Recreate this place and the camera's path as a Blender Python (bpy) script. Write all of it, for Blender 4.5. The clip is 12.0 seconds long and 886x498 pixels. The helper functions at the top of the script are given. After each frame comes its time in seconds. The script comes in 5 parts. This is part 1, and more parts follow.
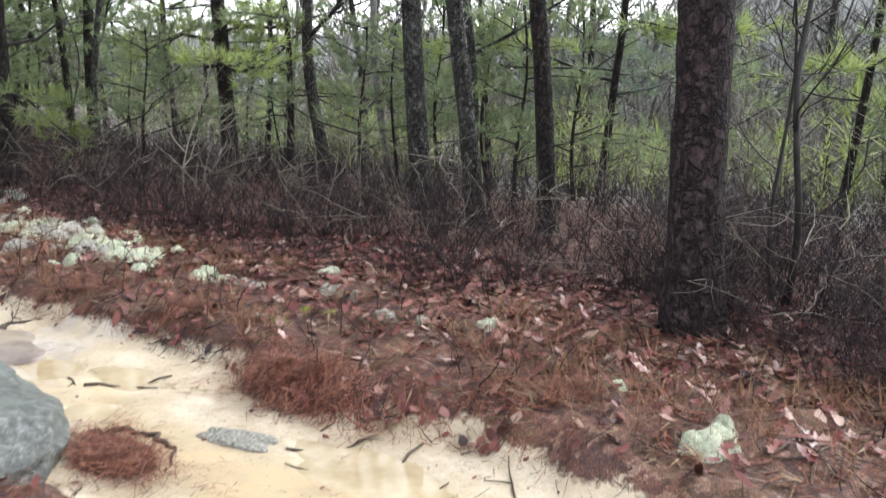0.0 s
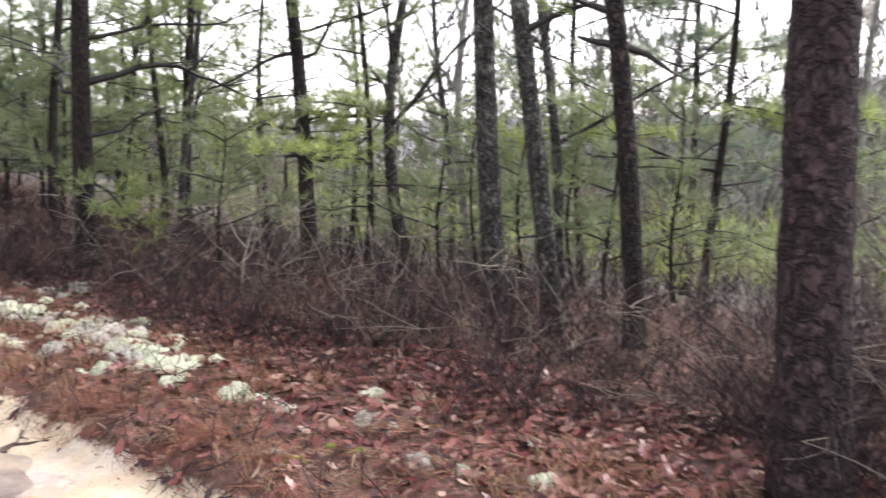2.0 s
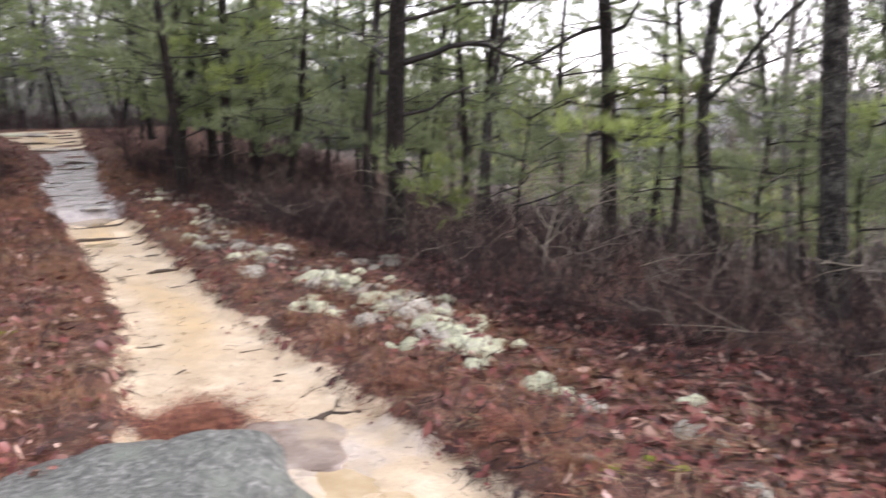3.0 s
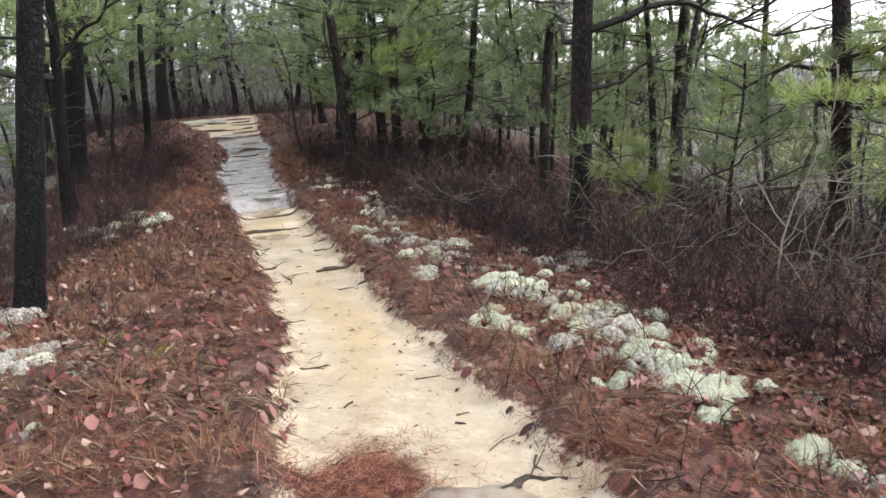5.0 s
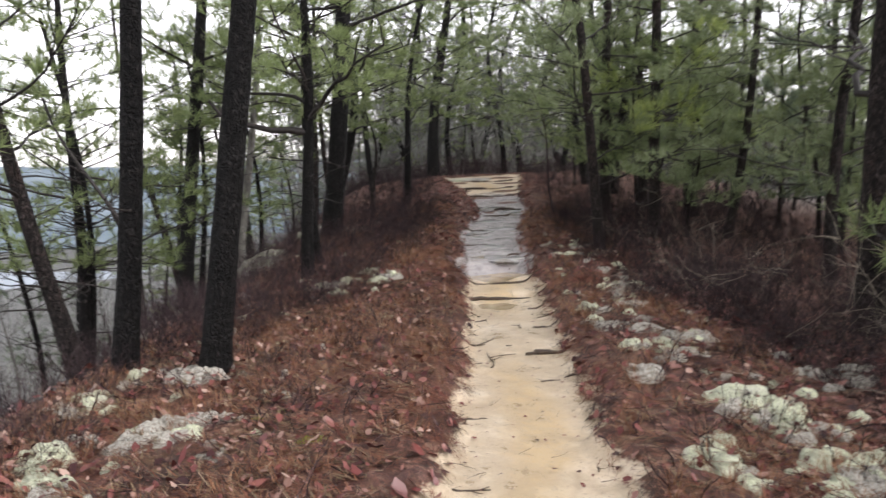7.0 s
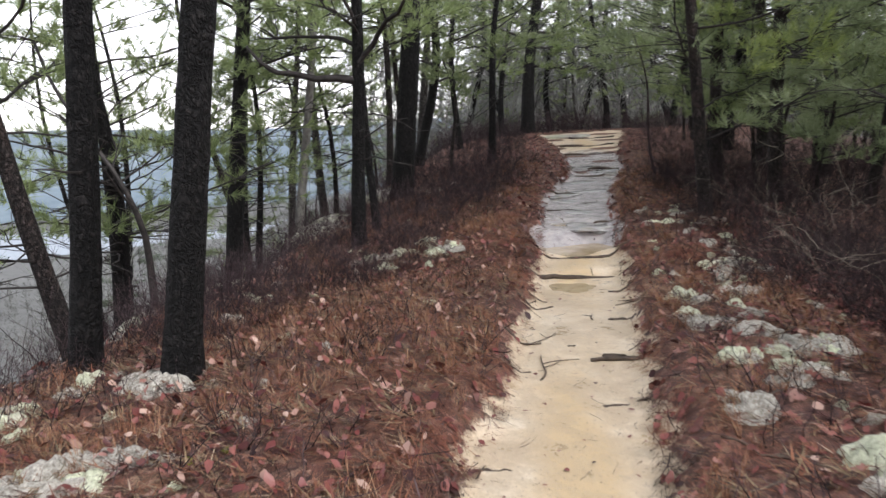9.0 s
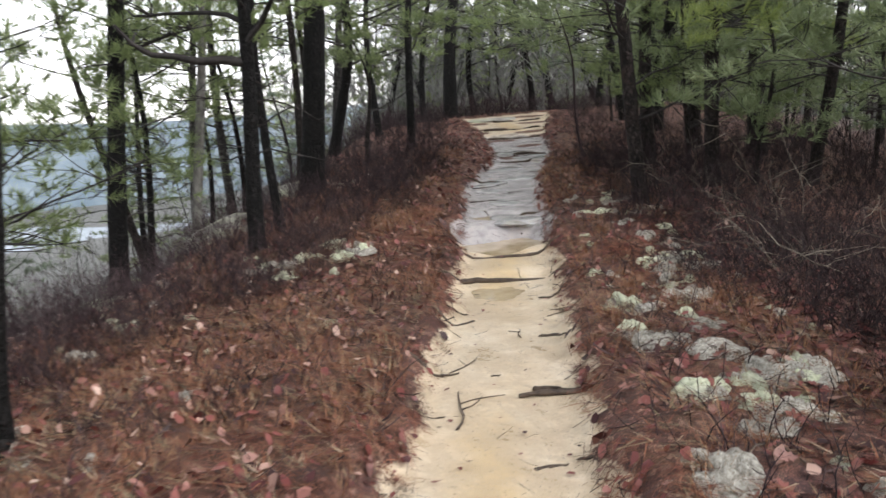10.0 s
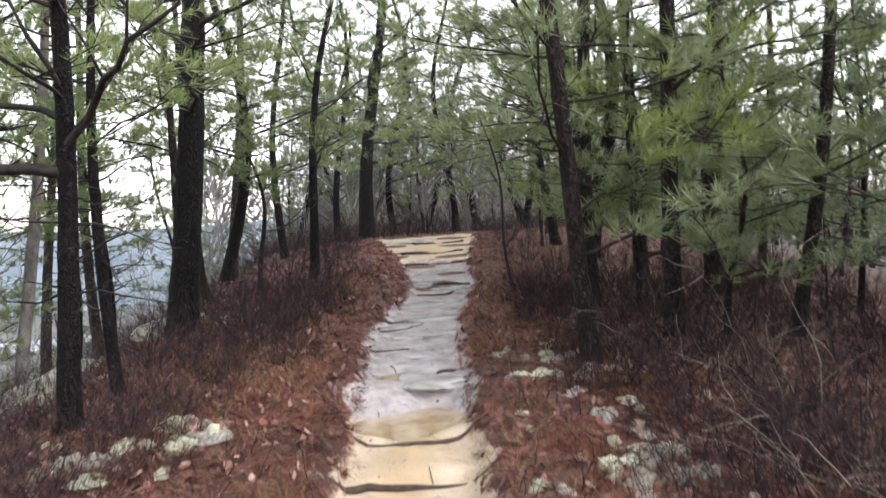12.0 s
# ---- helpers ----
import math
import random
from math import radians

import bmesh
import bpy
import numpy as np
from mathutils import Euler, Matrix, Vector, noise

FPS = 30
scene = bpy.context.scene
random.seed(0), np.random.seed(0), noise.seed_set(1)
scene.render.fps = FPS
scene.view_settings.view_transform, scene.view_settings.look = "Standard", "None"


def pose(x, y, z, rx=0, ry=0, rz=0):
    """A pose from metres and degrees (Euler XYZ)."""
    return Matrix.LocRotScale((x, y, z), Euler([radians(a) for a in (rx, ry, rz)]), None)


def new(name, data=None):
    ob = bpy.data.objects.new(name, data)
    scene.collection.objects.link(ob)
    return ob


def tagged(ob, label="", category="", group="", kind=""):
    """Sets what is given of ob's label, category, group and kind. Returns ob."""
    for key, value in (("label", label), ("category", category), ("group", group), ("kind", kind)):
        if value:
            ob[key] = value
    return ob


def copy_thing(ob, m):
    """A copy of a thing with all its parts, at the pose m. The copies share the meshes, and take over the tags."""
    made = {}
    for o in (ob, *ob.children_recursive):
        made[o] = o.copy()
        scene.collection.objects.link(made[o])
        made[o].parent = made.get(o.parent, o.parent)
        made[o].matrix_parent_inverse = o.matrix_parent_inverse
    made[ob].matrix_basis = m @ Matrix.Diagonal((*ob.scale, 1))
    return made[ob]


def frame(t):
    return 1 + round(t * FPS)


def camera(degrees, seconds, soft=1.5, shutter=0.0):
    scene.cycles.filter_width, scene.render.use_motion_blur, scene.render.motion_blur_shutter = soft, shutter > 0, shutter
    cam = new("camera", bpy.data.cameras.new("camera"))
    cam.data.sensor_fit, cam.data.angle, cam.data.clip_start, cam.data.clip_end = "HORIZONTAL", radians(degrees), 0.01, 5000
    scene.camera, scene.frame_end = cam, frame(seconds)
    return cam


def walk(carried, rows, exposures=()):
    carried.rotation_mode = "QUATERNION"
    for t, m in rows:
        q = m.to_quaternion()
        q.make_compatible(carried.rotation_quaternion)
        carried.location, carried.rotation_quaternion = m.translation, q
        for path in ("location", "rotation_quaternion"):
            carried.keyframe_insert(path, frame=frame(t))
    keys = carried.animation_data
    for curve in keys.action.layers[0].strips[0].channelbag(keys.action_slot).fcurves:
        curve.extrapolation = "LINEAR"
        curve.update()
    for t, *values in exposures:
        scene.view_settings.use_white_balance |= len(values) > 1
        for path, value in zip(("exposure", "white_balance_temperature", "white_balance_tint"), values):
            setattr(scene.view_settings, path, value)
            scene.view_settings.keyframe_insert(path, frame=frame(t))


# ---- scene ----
# Camera: seconds, eye in metres, yaw, pitch and roll in degrees.
cam = camera(57.1, 12.0, 1.5, 0.45)
ROWS = [
    (0.0, -0.000, -0.000, 1.517, -0.84, -14.53, 0.30),
    (0.5, 0.137, 0.231, 1.501, -0.06, -11.78, 2.32),
    (1.0, 0.262, 0.397, 1.554, 1.27, -9.88, 3.41),
    (1.5, 0.293, 0.530, 1.556, 2.31, -9.42, 2.22),
    (2.0, 0.283, 0.787, 1.554, 6.83, -8.76, 0.78),
    (2.5, 0.180, 0.957, 1.555, 15.90, -8.22, 0.83),
    (3.0, 0.000, 1.107, 1.526, 26.77, -9.76, 1.34),
    (3.5, -0.215, 1.328, 1.551, 34.64, -11.72, 2.95),
    (3.7, -0.330, 1.405, 1.547, 36.17, -12.23, 3.17),
    (4.5, -0.592, 1.688, 1.559, 37.25, -10.60, 3.81),
    (5.3, -0.776, 2.044, 1.568, 38.97, -11.08, 4.22),
    (5.5, -0.837, 2.169, 1.556, 39.55, -9.19, 4.44),
    (6.0, -1.035, 2.481, 1.543, 40.14, -6.36, 3.76),
    (6.3, -1.099, 2.624, 1.536, 40.28, -6.89, 4.01),
    (6.5, -1.105, 2.716, 1.529, 42.25, -7.19, 3.15),
    (7.0, -1.165, 3.034, 1.524, 57.75, -5.83, 2.43),
    (7.4, -1.269, 3.257, 1.486, 59.18, -7.15, 4.14),
    (7.5, -1.310, 3.314, 1.479, 59.60, -6.45, 4.02),
    (7.7, -1.418, 3.435, 1.473, 62.68, -5.88, 3.60),
    (8.5, -1.941, 3.970, 1.452, 62.72, -7.90, 3.40),
    (9.3, -2.597, 4.517, 1.406, 66.56, -8.25, 3.00),
    (9.5, -2.802, 4.649, 1.410, 65.65, -8.15, 2.93),
    (10.0, -3.206, 4.984, 1.401, 60.46, -9.60, 4.48),
    (10.5, -3.596, 5.315, 1.442, 58.89, -9.88, 3.55),
    (11.0, -4.035, 5.617, 1.459, 57.37, -7.15, 5.13),
    (11.5, -4.488, 5.996, 1.458, 55.13, -4.74, 5.45),
    (12.0, -4.949, 6.317, 1.503, 55.33, -1.93, 3.63),
]

EXPOSURES = [(0.0, 1.86, 6150, 8), (0.6, 2.05, 6250, 10), (1.0, 2.15, 6300, 13), (1.5, 2.08, 6400, 14), (2.5, 2.12, 6500, 20), (3.4, 1.6, 6500, 20), (5.5, 1.83, 6350, 9), (7.0, 1.42, 6550, 15), (9.5, 1.5, 6350, 13), (10.5, 1.66, 6550, 11), (12.0, 1.9, 6450, 16)]
walk(cam, [(t, pose(x, y, z, 90 + pitch, roll, yaw)) for t, x, y, z, yaw, pitch, roll in ROWS], EXPOSURES)

# ---- world and light: a bright overcast winter day ----
SUN_EL, SUN_ROT = radians(38), radians(60)
world = bpy.data.worlds.new("overcast_sky")
scene.world = world
world.use_nodes = True
wn, wl = world.node_tree.nodes, world.node_tree.links
wn.clear()
sky = wn.new("ShaderNodeTexSky")
sky.sky_type, sky.sun_disc = "NISHITA", False
sky.sun_elevation, sky.sun_rotation = SUN_EL, SUN_ROT
sky.air_density, sky.dust_density, sky.ozone_density = 1.0, 1.0, 1.0
grey = wn.new("ShaderNodeHueSaturation")
grey.inputs["Saturation"].default_value = 0.14
wbg = wn.new("ShaderNodeBackground")
wbg.inputs["Strength"].default_value = 0.15
wout = wn.new("ShaderNodeOutputWorld")
wl.new(sky.outputs[0], grey.inputs["Color"])
wl.new(grey.outputs[0], wbg.inputs[0])
wl.new(wbg.outputs[0], wout.inputs[0])
sun_data = bpy.data.lights.new("sun", "SUN")
sun_data.energy, sun_data.angle, sun_data.color = 1.0, radians(25), (1.0, 0.98, 0.96)
sun = new("sun", sun_data)
sun.matrix_world = pose(0, 0, 30, 90 - math.degrees(SUN_EL), 0, 180 - math.degrees(SUN_ROT))


# ---- materials ----
def shader(name):
    m = bpy.data.materials.new(name)
    m.use_nodes = True
    nt = m.node_tree
    return m, nt.nodes, nt.links, nt.nodes["Principled BSDF"]


def ramp(nodes, stops):
    r = nodes.new("ShaderNodeValToRGB")
    e = r.color_ramp.elements
    while len(e) < len(stops):
        e.new(0.5)
    for s, (p, c) in zip(e, stops):
        s.position, s.color = p, (*c, 1)
    return r


def noise_tex(nodes, links, co, scale, detail=5, rough=0.6, stretch=None):
    n = nodes.new("ShaderNodeTexNoise")
    n.inputs["Scale"].default_value, n.inputs["Detail"].default_value, n.inputs["Roughness"].default_value = scale, detail, rough
    if stretch:
        mp = nodes.new("ShaderNodeMapping")
        mp.inputs["Scale"].default_value = stretch
        links.new(co, mp.inputs[0])
        co = mp.outputs[0]
    links.new(co, n.inputs["Vector"])
    return n


def mix(nodes, links, fac, a, b, kind="MIX"):
    m = nodes.new("ShaderNodeMix")
    m.data_type, m.blend_type = "RGBA", kind
    for sock, v in ((m.inputs[0], fac), (m.inputs[6], a), (m.inputs[7], b)):
        if isinstance(v, (int, float)):
            sock.default_value = v
        elif isinstance(v, tuple):
            sock.default_value = (*v, 1)
        else:
            links.new(v, sock)
    return m.outputs[2]


def bumped(nodes, links, bsdf, height, strength, distance):
    b = nodes.new("ShaderNodeBump")
    b.inputs["Strength"].default_value, b.inputs["Distance"].default_value = strength, distance
    links.new(height, b.inputs["Height"])
    links.new(b.outputs[0], bsdf.inputs["Normal"])


def organic(name, stops, scale, rough=0.7, bump=0.4, dist=0.01, stretch=None, patch=None, spec=0.3, island=0.0, through_light=0.0):
    """A material in which a fine grain picks colours from the stops and a larger noise lays patches over it."""
    m, n, l, b = shader(name)
    co = n.new("ShaderNodeTexCoord").outputs["Object"]
    grain = noise_tex(n, l, co, scale, 6, 0.65, stretch)
    col_fac = grain.outputs[0]
    if island:
        g = n.new("ShaderNodeNewGeometry")
        mx = n.new("ShaderNodeMix")
        mx.inputs[0].default_value = island
        l.new(col_fac, mx.inputs[2])
        l.new(g.outputs["Random Per Island"], mx.inputs[3])
        col_fac = mx.outputs[0]
    r = ramp(n, stops)
    l.new(col_fac, r.inputs[0])
    col = r.outputs[0]
    if patch:
        big = noise_tex(n, l, co, patch[0], 3, 0.55)
        pr = ramp(n, [(patch[1], (0, 0, 0)), (patch[2], (1, 1, 1))])
        l.new(big.outputs[0], pr.inputs[0])
        col = mix(n, l, pr.outputs[0], col, patch[3])
    oi = n.new("ShaderNodeObjectInfo")
    hs = n.new("ShaderNodeHueSaturation")
    mr = n.new("ShaderNodeMapRange")
    mr.inputs[3].default_value, mr.inputs[4].default_value = 0.75, 1.2
    l.new(oi.outputs["Random"], mr.inputs[0])
    l.new(mr.outputs[0], hs.inputs["Value"])
    l.new(col, hs.inputs["Color"])
    l.new(hs.outputs[0], b.inputs["Base Color"])
    b.inputs["Roughness"].default_value = rough
    b.inputs["Specular IOR Level"].default_value = spec
    if bump:
        bumped(n, l, b, grain.outputs[0], bump, dist)
    if through_light:
        t = n.new("ShaderNodeBsdfTranslucent")
        l.new(hs.outputs[0], t.inputs[0])
        ms = n.new("ShaderNodeMixShader")
        ms.inputs[0].default_value = through_light
        l.new(b.outputs[0], ms.inputs[1])
        l.new(t.outputs[0], ms.inputs[2])
        l.new(ms.outputs[0], n["Material Output"].inputs[0])
    return m


def bark(name, crack, plate, pale, blotch, plate_scale=34):
    """Scaly bark: upright plates parted by dark cracks, with paler flakes and blotches."""
    m, n, l, b = shader(name)
    co = n.new("ShaderNodeTexCoord").outputs["Object"]
    wob = noise_tex(n, l, co, 7, 4, 0.6)
    warp = n.new("ShaderNodeVectorMath")
    warp.operation = "MULTIPLY_ADD"
    warp.inputs[1].default_value = (0.26, 0.26, 0.34)
    l.new(wob.outputs["Color"], warp.inputs[0])
    l.new(co, warp.inputs[2])
    mp = n.new("ShaderNodeMapping")
    mp.inputs["Scale"].default_value = (1, 1, 0.5)
    l.new(warp.outputs[0], mp.inputs[0])
    vo = n.new("ShaderNodeTexVoronoi")
    vo.feature = "DISTANCE_TO_EDGE"
    vo.inputs["Scale"].default_value = plate_scale
    l.new(mp.outputs[0], vo.inputs["Vector"])
    cr = ramp(n, [(0.0, (0.1, 0.1, 0.1)), (0.06, (0.6, 0.6, 0.6)), (0.25, (1, 1, 1))])
    l.new(vo.outputs["Distance"], cr.inputs[0])
    fl = noise_tex(n, l, co, 38, 6, 0.7, (1, 1, 0.5))
    fr = ramp(n, [(0.35, crack), (0.52, plate), (0.75, pale)])
    l.new(fl.outputs[0], fr.inputs[0])
    col = mix(n, l, cr.outputs[0], crack, fr.outputs[0])
    bn = noise_tex(n, l, co, 2.4, 5, 0.65)
    br = ramp(n, [(0.52, (0, 0, 0)), (0.68, (0.75, 0.75, 0.75))])
    l.new(bn.outputs[0], br.inputs[0])
    blot = mix(n, l, cr.outputs[0], crack, blotch)
    col = mix(n, l, br.outputs[0], col, blot)
    l.new(col, b.inputs["Base Color"])
    b.inputs["Roughness"].default_value, b.inputs["Specular IOR Level"].default_value = 0.75, 0.2
    hm = n.new("ShaderNodeMath")
    hm.operation = "MULTIPLY_ADD"
    hm.inputs[1].default_value = 0.35
    l.new(fl.outputs[0], hm.inputs[0])
    l.new(cr.outputs[0], hm.inputs[2])
    bumped(n, l, b, hm.outputs[0], 1.0, 0.03)
    return m


BARK = bark("wet_pine_bark", (0.006, 0.005, 0.005), (0.030, 0.023, 0.021), (0.12, 0.095, 0.088), (0.075, 0.05, 0.042), 22)
BARK_SCALY = bark("scaly_purple_brown_bark", (0.012, 0.008, 0.009), (0.034, 0.023, 0.024), (0.125, 0.088, 0.092), (0.07, 0.044, 0.046), 15)
# Wet pine bark again, with the shade of a backlit trunk painted in.
BARK_BACKLIT = bark("backlit_wet_pine_bark", (0.002, 0.002, 0.002), (0.009, 0.008, 0.008), (0.042, 0.037, 0.035), (0.018, 0.015, 0.014), 20)
BARK_LICHEN = bark("lichened_bark", (0.010, 0.009, 0.009), (0.06, 0.054, 0.05), (0.27, 0.26, 0.235), (0.20, 0.21, 0.185), 22)
LIMB = organic("dark_wet_limb", [(0.3, (0.006, 0.005, 0.005)), (0.7, (0.04, 0.033, 0.03))], 14, 0.55, 0.6, 0.01)
TWIG_DARK = organic("dark_shrub_twig", [(0.2, (0.007, 0.004, 0.005)), (0.5, (0.024, 0.014, 0.016)), (0.8, (0.075, 0.047, 0.049)), (0.97, (0.22, 0.18, 0.17))], 3, 0.6, 0, spec=0.2, island=0.7)
TWIG_PALE = organic("pale_bare_twig", [(0.25, (0.08, 0.066, 0.054)), (0.75, (0.30, 0.265, 0.21))], 6, 0.7, 0, island=0.4)
BARK_GREY = organic("grey_bare_bark", [(0.3, (0.06, 0.055, 0.05)), (0.7, (0.24, 0.23, 0.21))], 12, 0.75, 0.5, 0.01, (1, 1, 0.6))
NEEDLES = organic("green_pine_needles", [(0.15, (0.125, 0.17, 0.075)), (0.5, (0.235, 0.295, 0.13)), (0.85, (0.36, 0.42, 0.20))], 0.9, 0.45, 0, island=0.45, through_light=0.5)
NEEDLES_FRESH = organic("yellow_green_needles", [(0.15, (0.17, 0.22, 0.07)), (0.5, (0.33, 0.40, 0.14)), (0.85, (0.50, 0.55, 0.23))], 1.2, 0.5, 0, island=0.45, through_light=0.5)
NEEDLES_BLUE = organic("blue_green_needles", [(0.15, (0.12, 0.16, 0.115)), (0.5, (0.21, 0.265, 0.185)), (0.85, (0.30, 0.36, 0.25))], 0.9, 0.45, 0, island=0.45, through_light=0.5)
NEEDLES_LIGHT = organic("light_green_needles", [(0.15, (0.15, 0.195, 0.10)), (0.5, (0.25, 0.305, 0.165)), (0.85, (0.36, 0.41, 0.235))], 1.0, 0.5, 0, island=0.45, through_light=0.45)
# Bare wood paled towards grey: the mist before it is in the colour.
FAR_WOOD_MISTED = organic("mist_tinted_bare_woods", [(0.15, (0.13, 0.128, 0.124)), (0.5, (0.21, 0.21, 0.20)), (0.85, (0.26, 0.28, 0.245))], 0.2, 0.9, 0, island=0.6, through_light=0.3)
LEAF = organic("wet_fallen_oak_leaf", [(0.15, (0.035, 0.010, 0.010)), (0.45, (0.17, 0.040, 0.035)), (0.75, (0.25, 0.090, 0.072)), (0.97, (0.40, 0.235, 0.19))], 2, 0.34, 0, patch=(1.9, 0.54, 0.74, (0.085, 0.032, 0.03)), island=0.8, spec=0.4)
LEAF_PALE = organic("pale_faded_leaf", [(0.1, (0.16, 0.085, 0.065)), (0.5, (0.28, 0.165, 0.13)), (0.9, (0.44, 0.31, 0.25))], 2, 0.55, 0, island=0.8, spec=0.35)
NEEDLE_DROP = organic("fallen_orange_needle", [(0.1, (0.035, 0.013, 0.010)), (0.5, (0.18, 0.055, 0.034)), (0.9, (0.38, 0.18, 0.105))], 1.5, 0.5, 0, patch=(1.6, 0.47, 0.62, (0.060, 0.038, 0.032)), island=0.6)
NEEDLE_RED = organic("rust_red_needle_mat", [(0.15, (0.03, 0.010, 0.008)), (0.5, (0.17, 0.050, 0.034)), (0.85, (0.44, 0.21, 0.13))], 6, 0.5, 0, island=0.75)
MAT = organic("matted_fallen_needles", [(0.12, (0.02, 0.012, 0.012)), (0.33, (0.06, 0.031, 0.027)), (0.45, (0.17, 0.066, 0.042)), (0.56, (0.29, 0.12, 0.065)), (0.64, (0.14, 0.115, 0.07)), (0.74, (0.30, 0.21, 0.12)), (0.9, (0.52, 0.40, 0.32))], 2.6, 0.7, 0, island=0.6)
GRASS = organic("dead_orange_grass", [(0.1, (0.12, 0.05, 0.028)), (0.5, (0.27, 0.125, 0.065)), (0.9, (0.45, 0.29, 0.17))], 1.5, 0.7, 0, island=0.6)
LICHEN = organic("pale_green_reindeer_lichen", [(0.3, (0.34, 0.36, 0.23)), (0.47, (0.64, 0.67, 0.48)), (0.66, (0.80, 0.82, 0.64))], 60, 0.9, 1.0, 0.03, patch=(5, 0.5, 0.7, (0.66, 0.66, 0.54)))
LICHEN_GREY = organic("grey_white_lichen", [(0.3, (0.18, 0.16, 0.13)), (0.5, (0.46, 0.43, 0.37)), (0.68, (0.72, 0.70, 0.62))], 60, 0.9, 1.0, 0.03)
MOSS = organic("yellow_green_moss", [(0.3, (0.10, 0.13, 0.015)), (0.7, (0.32, 0.36, 0.05))], 40, 0.9, 1.0, 0.02)
BOULDER = organic("grey_green_boulder_stone", [(0.35, (0.065, 0.07, 0.066)), (0.5, (0.125, 0.132, 0.122)), (0.66, (0.26, 0.265, 0.25))], 26, 0.5, 1.0, 0.02, (1, 1, 1), (4, 0.52, 0.7, (0.16, 0.18, 0.155)), 0.4)
ROOT = organic("wet_tree_root", [(0.3, (0.02, 0.014, 0.010)), (0.7, (0.10, 0.07, 0.05))], 16, 0.5, 0.7, 0.01)
STICK = organic("wet_dead_stick", [(0.3, (0.03, 0.022, 0.018)), (0.7, (0.16, 0.12, 0.09))], 14, 0.6, 0.5, 0.005)
WET_ROCK = organic("wet_trail_rock", [(0.3, (0.26, 0.255, 0.25)), (0.5, (0.45, 0.44, 0.435)), (0.7, (0.60, 0.56, 0.52))], 6, 0.15, 0.35, 0.02, None, (2.0, 0.55, 0.75, (0.30, 0.25, 0.18)), 0.6)
PINK_ROCK = organic("pinkish_brown_rock", [(0.3, (0.20, 0.15, 0.125)), (0.5, (0.34, 0.27, 0.23)), (0.7, (0.50, 0.43, 0.38))], 9, 0.3, 0.4, 0.02, None, (3.0, 0.5, 0.7, (0.52, 0.42, 0.30)), 0.5)
LEDGE = organic("pale_rock_ledge", [(0.3, (0.20, 0.18, 0.16)), (0.55, (0.38, 0.36, 0.33)), (0.75, (0.52, 0.50, 0.46))], 6, 0.5, 0.6, 0.03, None, (2.4, 0.42, 0.58, (0.46, 0.48, 0.35)))

# sand, wet rock and litter of the ground, told apart by the masks stored on its vertices
GROUND, n, l, b = shader("trail_ground")
co = n.new("ShaderNodeTexCoord").outputs["Object"]


def attr(name):
    a = n.new("ShaderNodeAttribute")
    a.attribute_name = name
    return a.outputs["Fac"]


def lifted(mask, amount, scale, lo, hi):
    """The mask with its edge broken up by noise."""
    nz = noise_tex(n, l, co, scale, 3, 0.55)
    sub = n.new("ShaderNodeMath")
    sub.operation = "MULTIPLY_ADD"
    sub.inputs[1].default_value, sub.inputs[2].default_value = amount, -amount / 2
    l.new(nz.outputs[0], sub.inputs[0])
    add = n.new("ShaderNodeMath")
    l.new(mask, add.inputs[0])
    l.new(sub.outputs[0], add.inputs[1])
    r = ramp(n, [(lo, (0, 0, 0)), (hi, (1, 1, 1))])
    l.new(add.outputs[0], r.inputs[0])
    return r.outputs[0]


fine = noise_tex(n, l, co, 45, 8, 0.75)
mid = noise_tex(n, l, co, 3.2, 6, 0.7)
litter_r = ramp(n, [(0.32, (0.016, 0.009, 0.008)), (0.45, (0.07, 0.03, 0.023)), (0.56, (0.15, 0.062, 0.044)), (0.7, (0.33, 0.19, 0.14))])
l.new(fine.outputs[0], litter_r.inputs[0])
orange_r = ramp(n, [(0.48, (0, 0, 0)), (0.72, (0.55, 0.55, 0.55))])
l.new(mid.outputs[0], orange_r.inputs[0])
cells = n.new("ShaderNodeTexVoronoi")
cells.inputs["Scale"].default_value = 26
cell_warp = noise_tex(n, l, co, 30, 3, 0.6)
cw = n.new("ShaderNodeVectorMath")
cw.operation = "MULTIPLY_ADD"
cw.inputs[1].default_value = (0.05, 0.05, 0.05)
l.new(cell_warp.outputs["Color"], cw.inputs[0])
l.new(co, cw.inputs[2])
l.new(cw.outputs[0], cells.inputs["Vector"])
cell_v = n.new("ShaderNodeSeparateColor")
l.new(cells.outputs["Color"], cell_v.inputs[0])
cell_r = ramp(n, [(0.0, (0.02, 0.011, 0.009)), (0.35, (0.075, 0.031, 0.024)), (0.6, (0.14, 0.056, 0.038)), (0.82, (0.24, 0.115, 0.075)), (1.0, (0.38, 0.27, 0.20))])
l.new(cell_v.outputs[0], cell_r.inputs[0])
streak = noise_tex(n, l, co, 150, 4, 0.7)
streak_r = ramp(n, [(0.34, (0.08, 0.07, 0.07)), (0.5, (0.72, 0.66, 0.62)), (0.64, (1.9, 1.7, 1.6))])
l.new(streak.outputs[0], streak_r.inputs[0])
litter = mix(n, l, 0.62, litter_r.outputs[0], cell_r.outputs[0])
litter = mix(n, l, orange_r.outputs[0], litter, (0.17, 0.078, 0.048))
hue_n = noise_tex(n, l, co, 1.7, 5, 0.7)
purple_r = ramp(n, [(0.36, (0.85, 0.85, 0.85)), (0.50, (0, 0, 0))])
l.new(hue_n.outputs[0], purple_r.inputs[0])
litter = mix(n, l, purple_r.outputs[0], litter, (0.08, 0.037, 0.036))
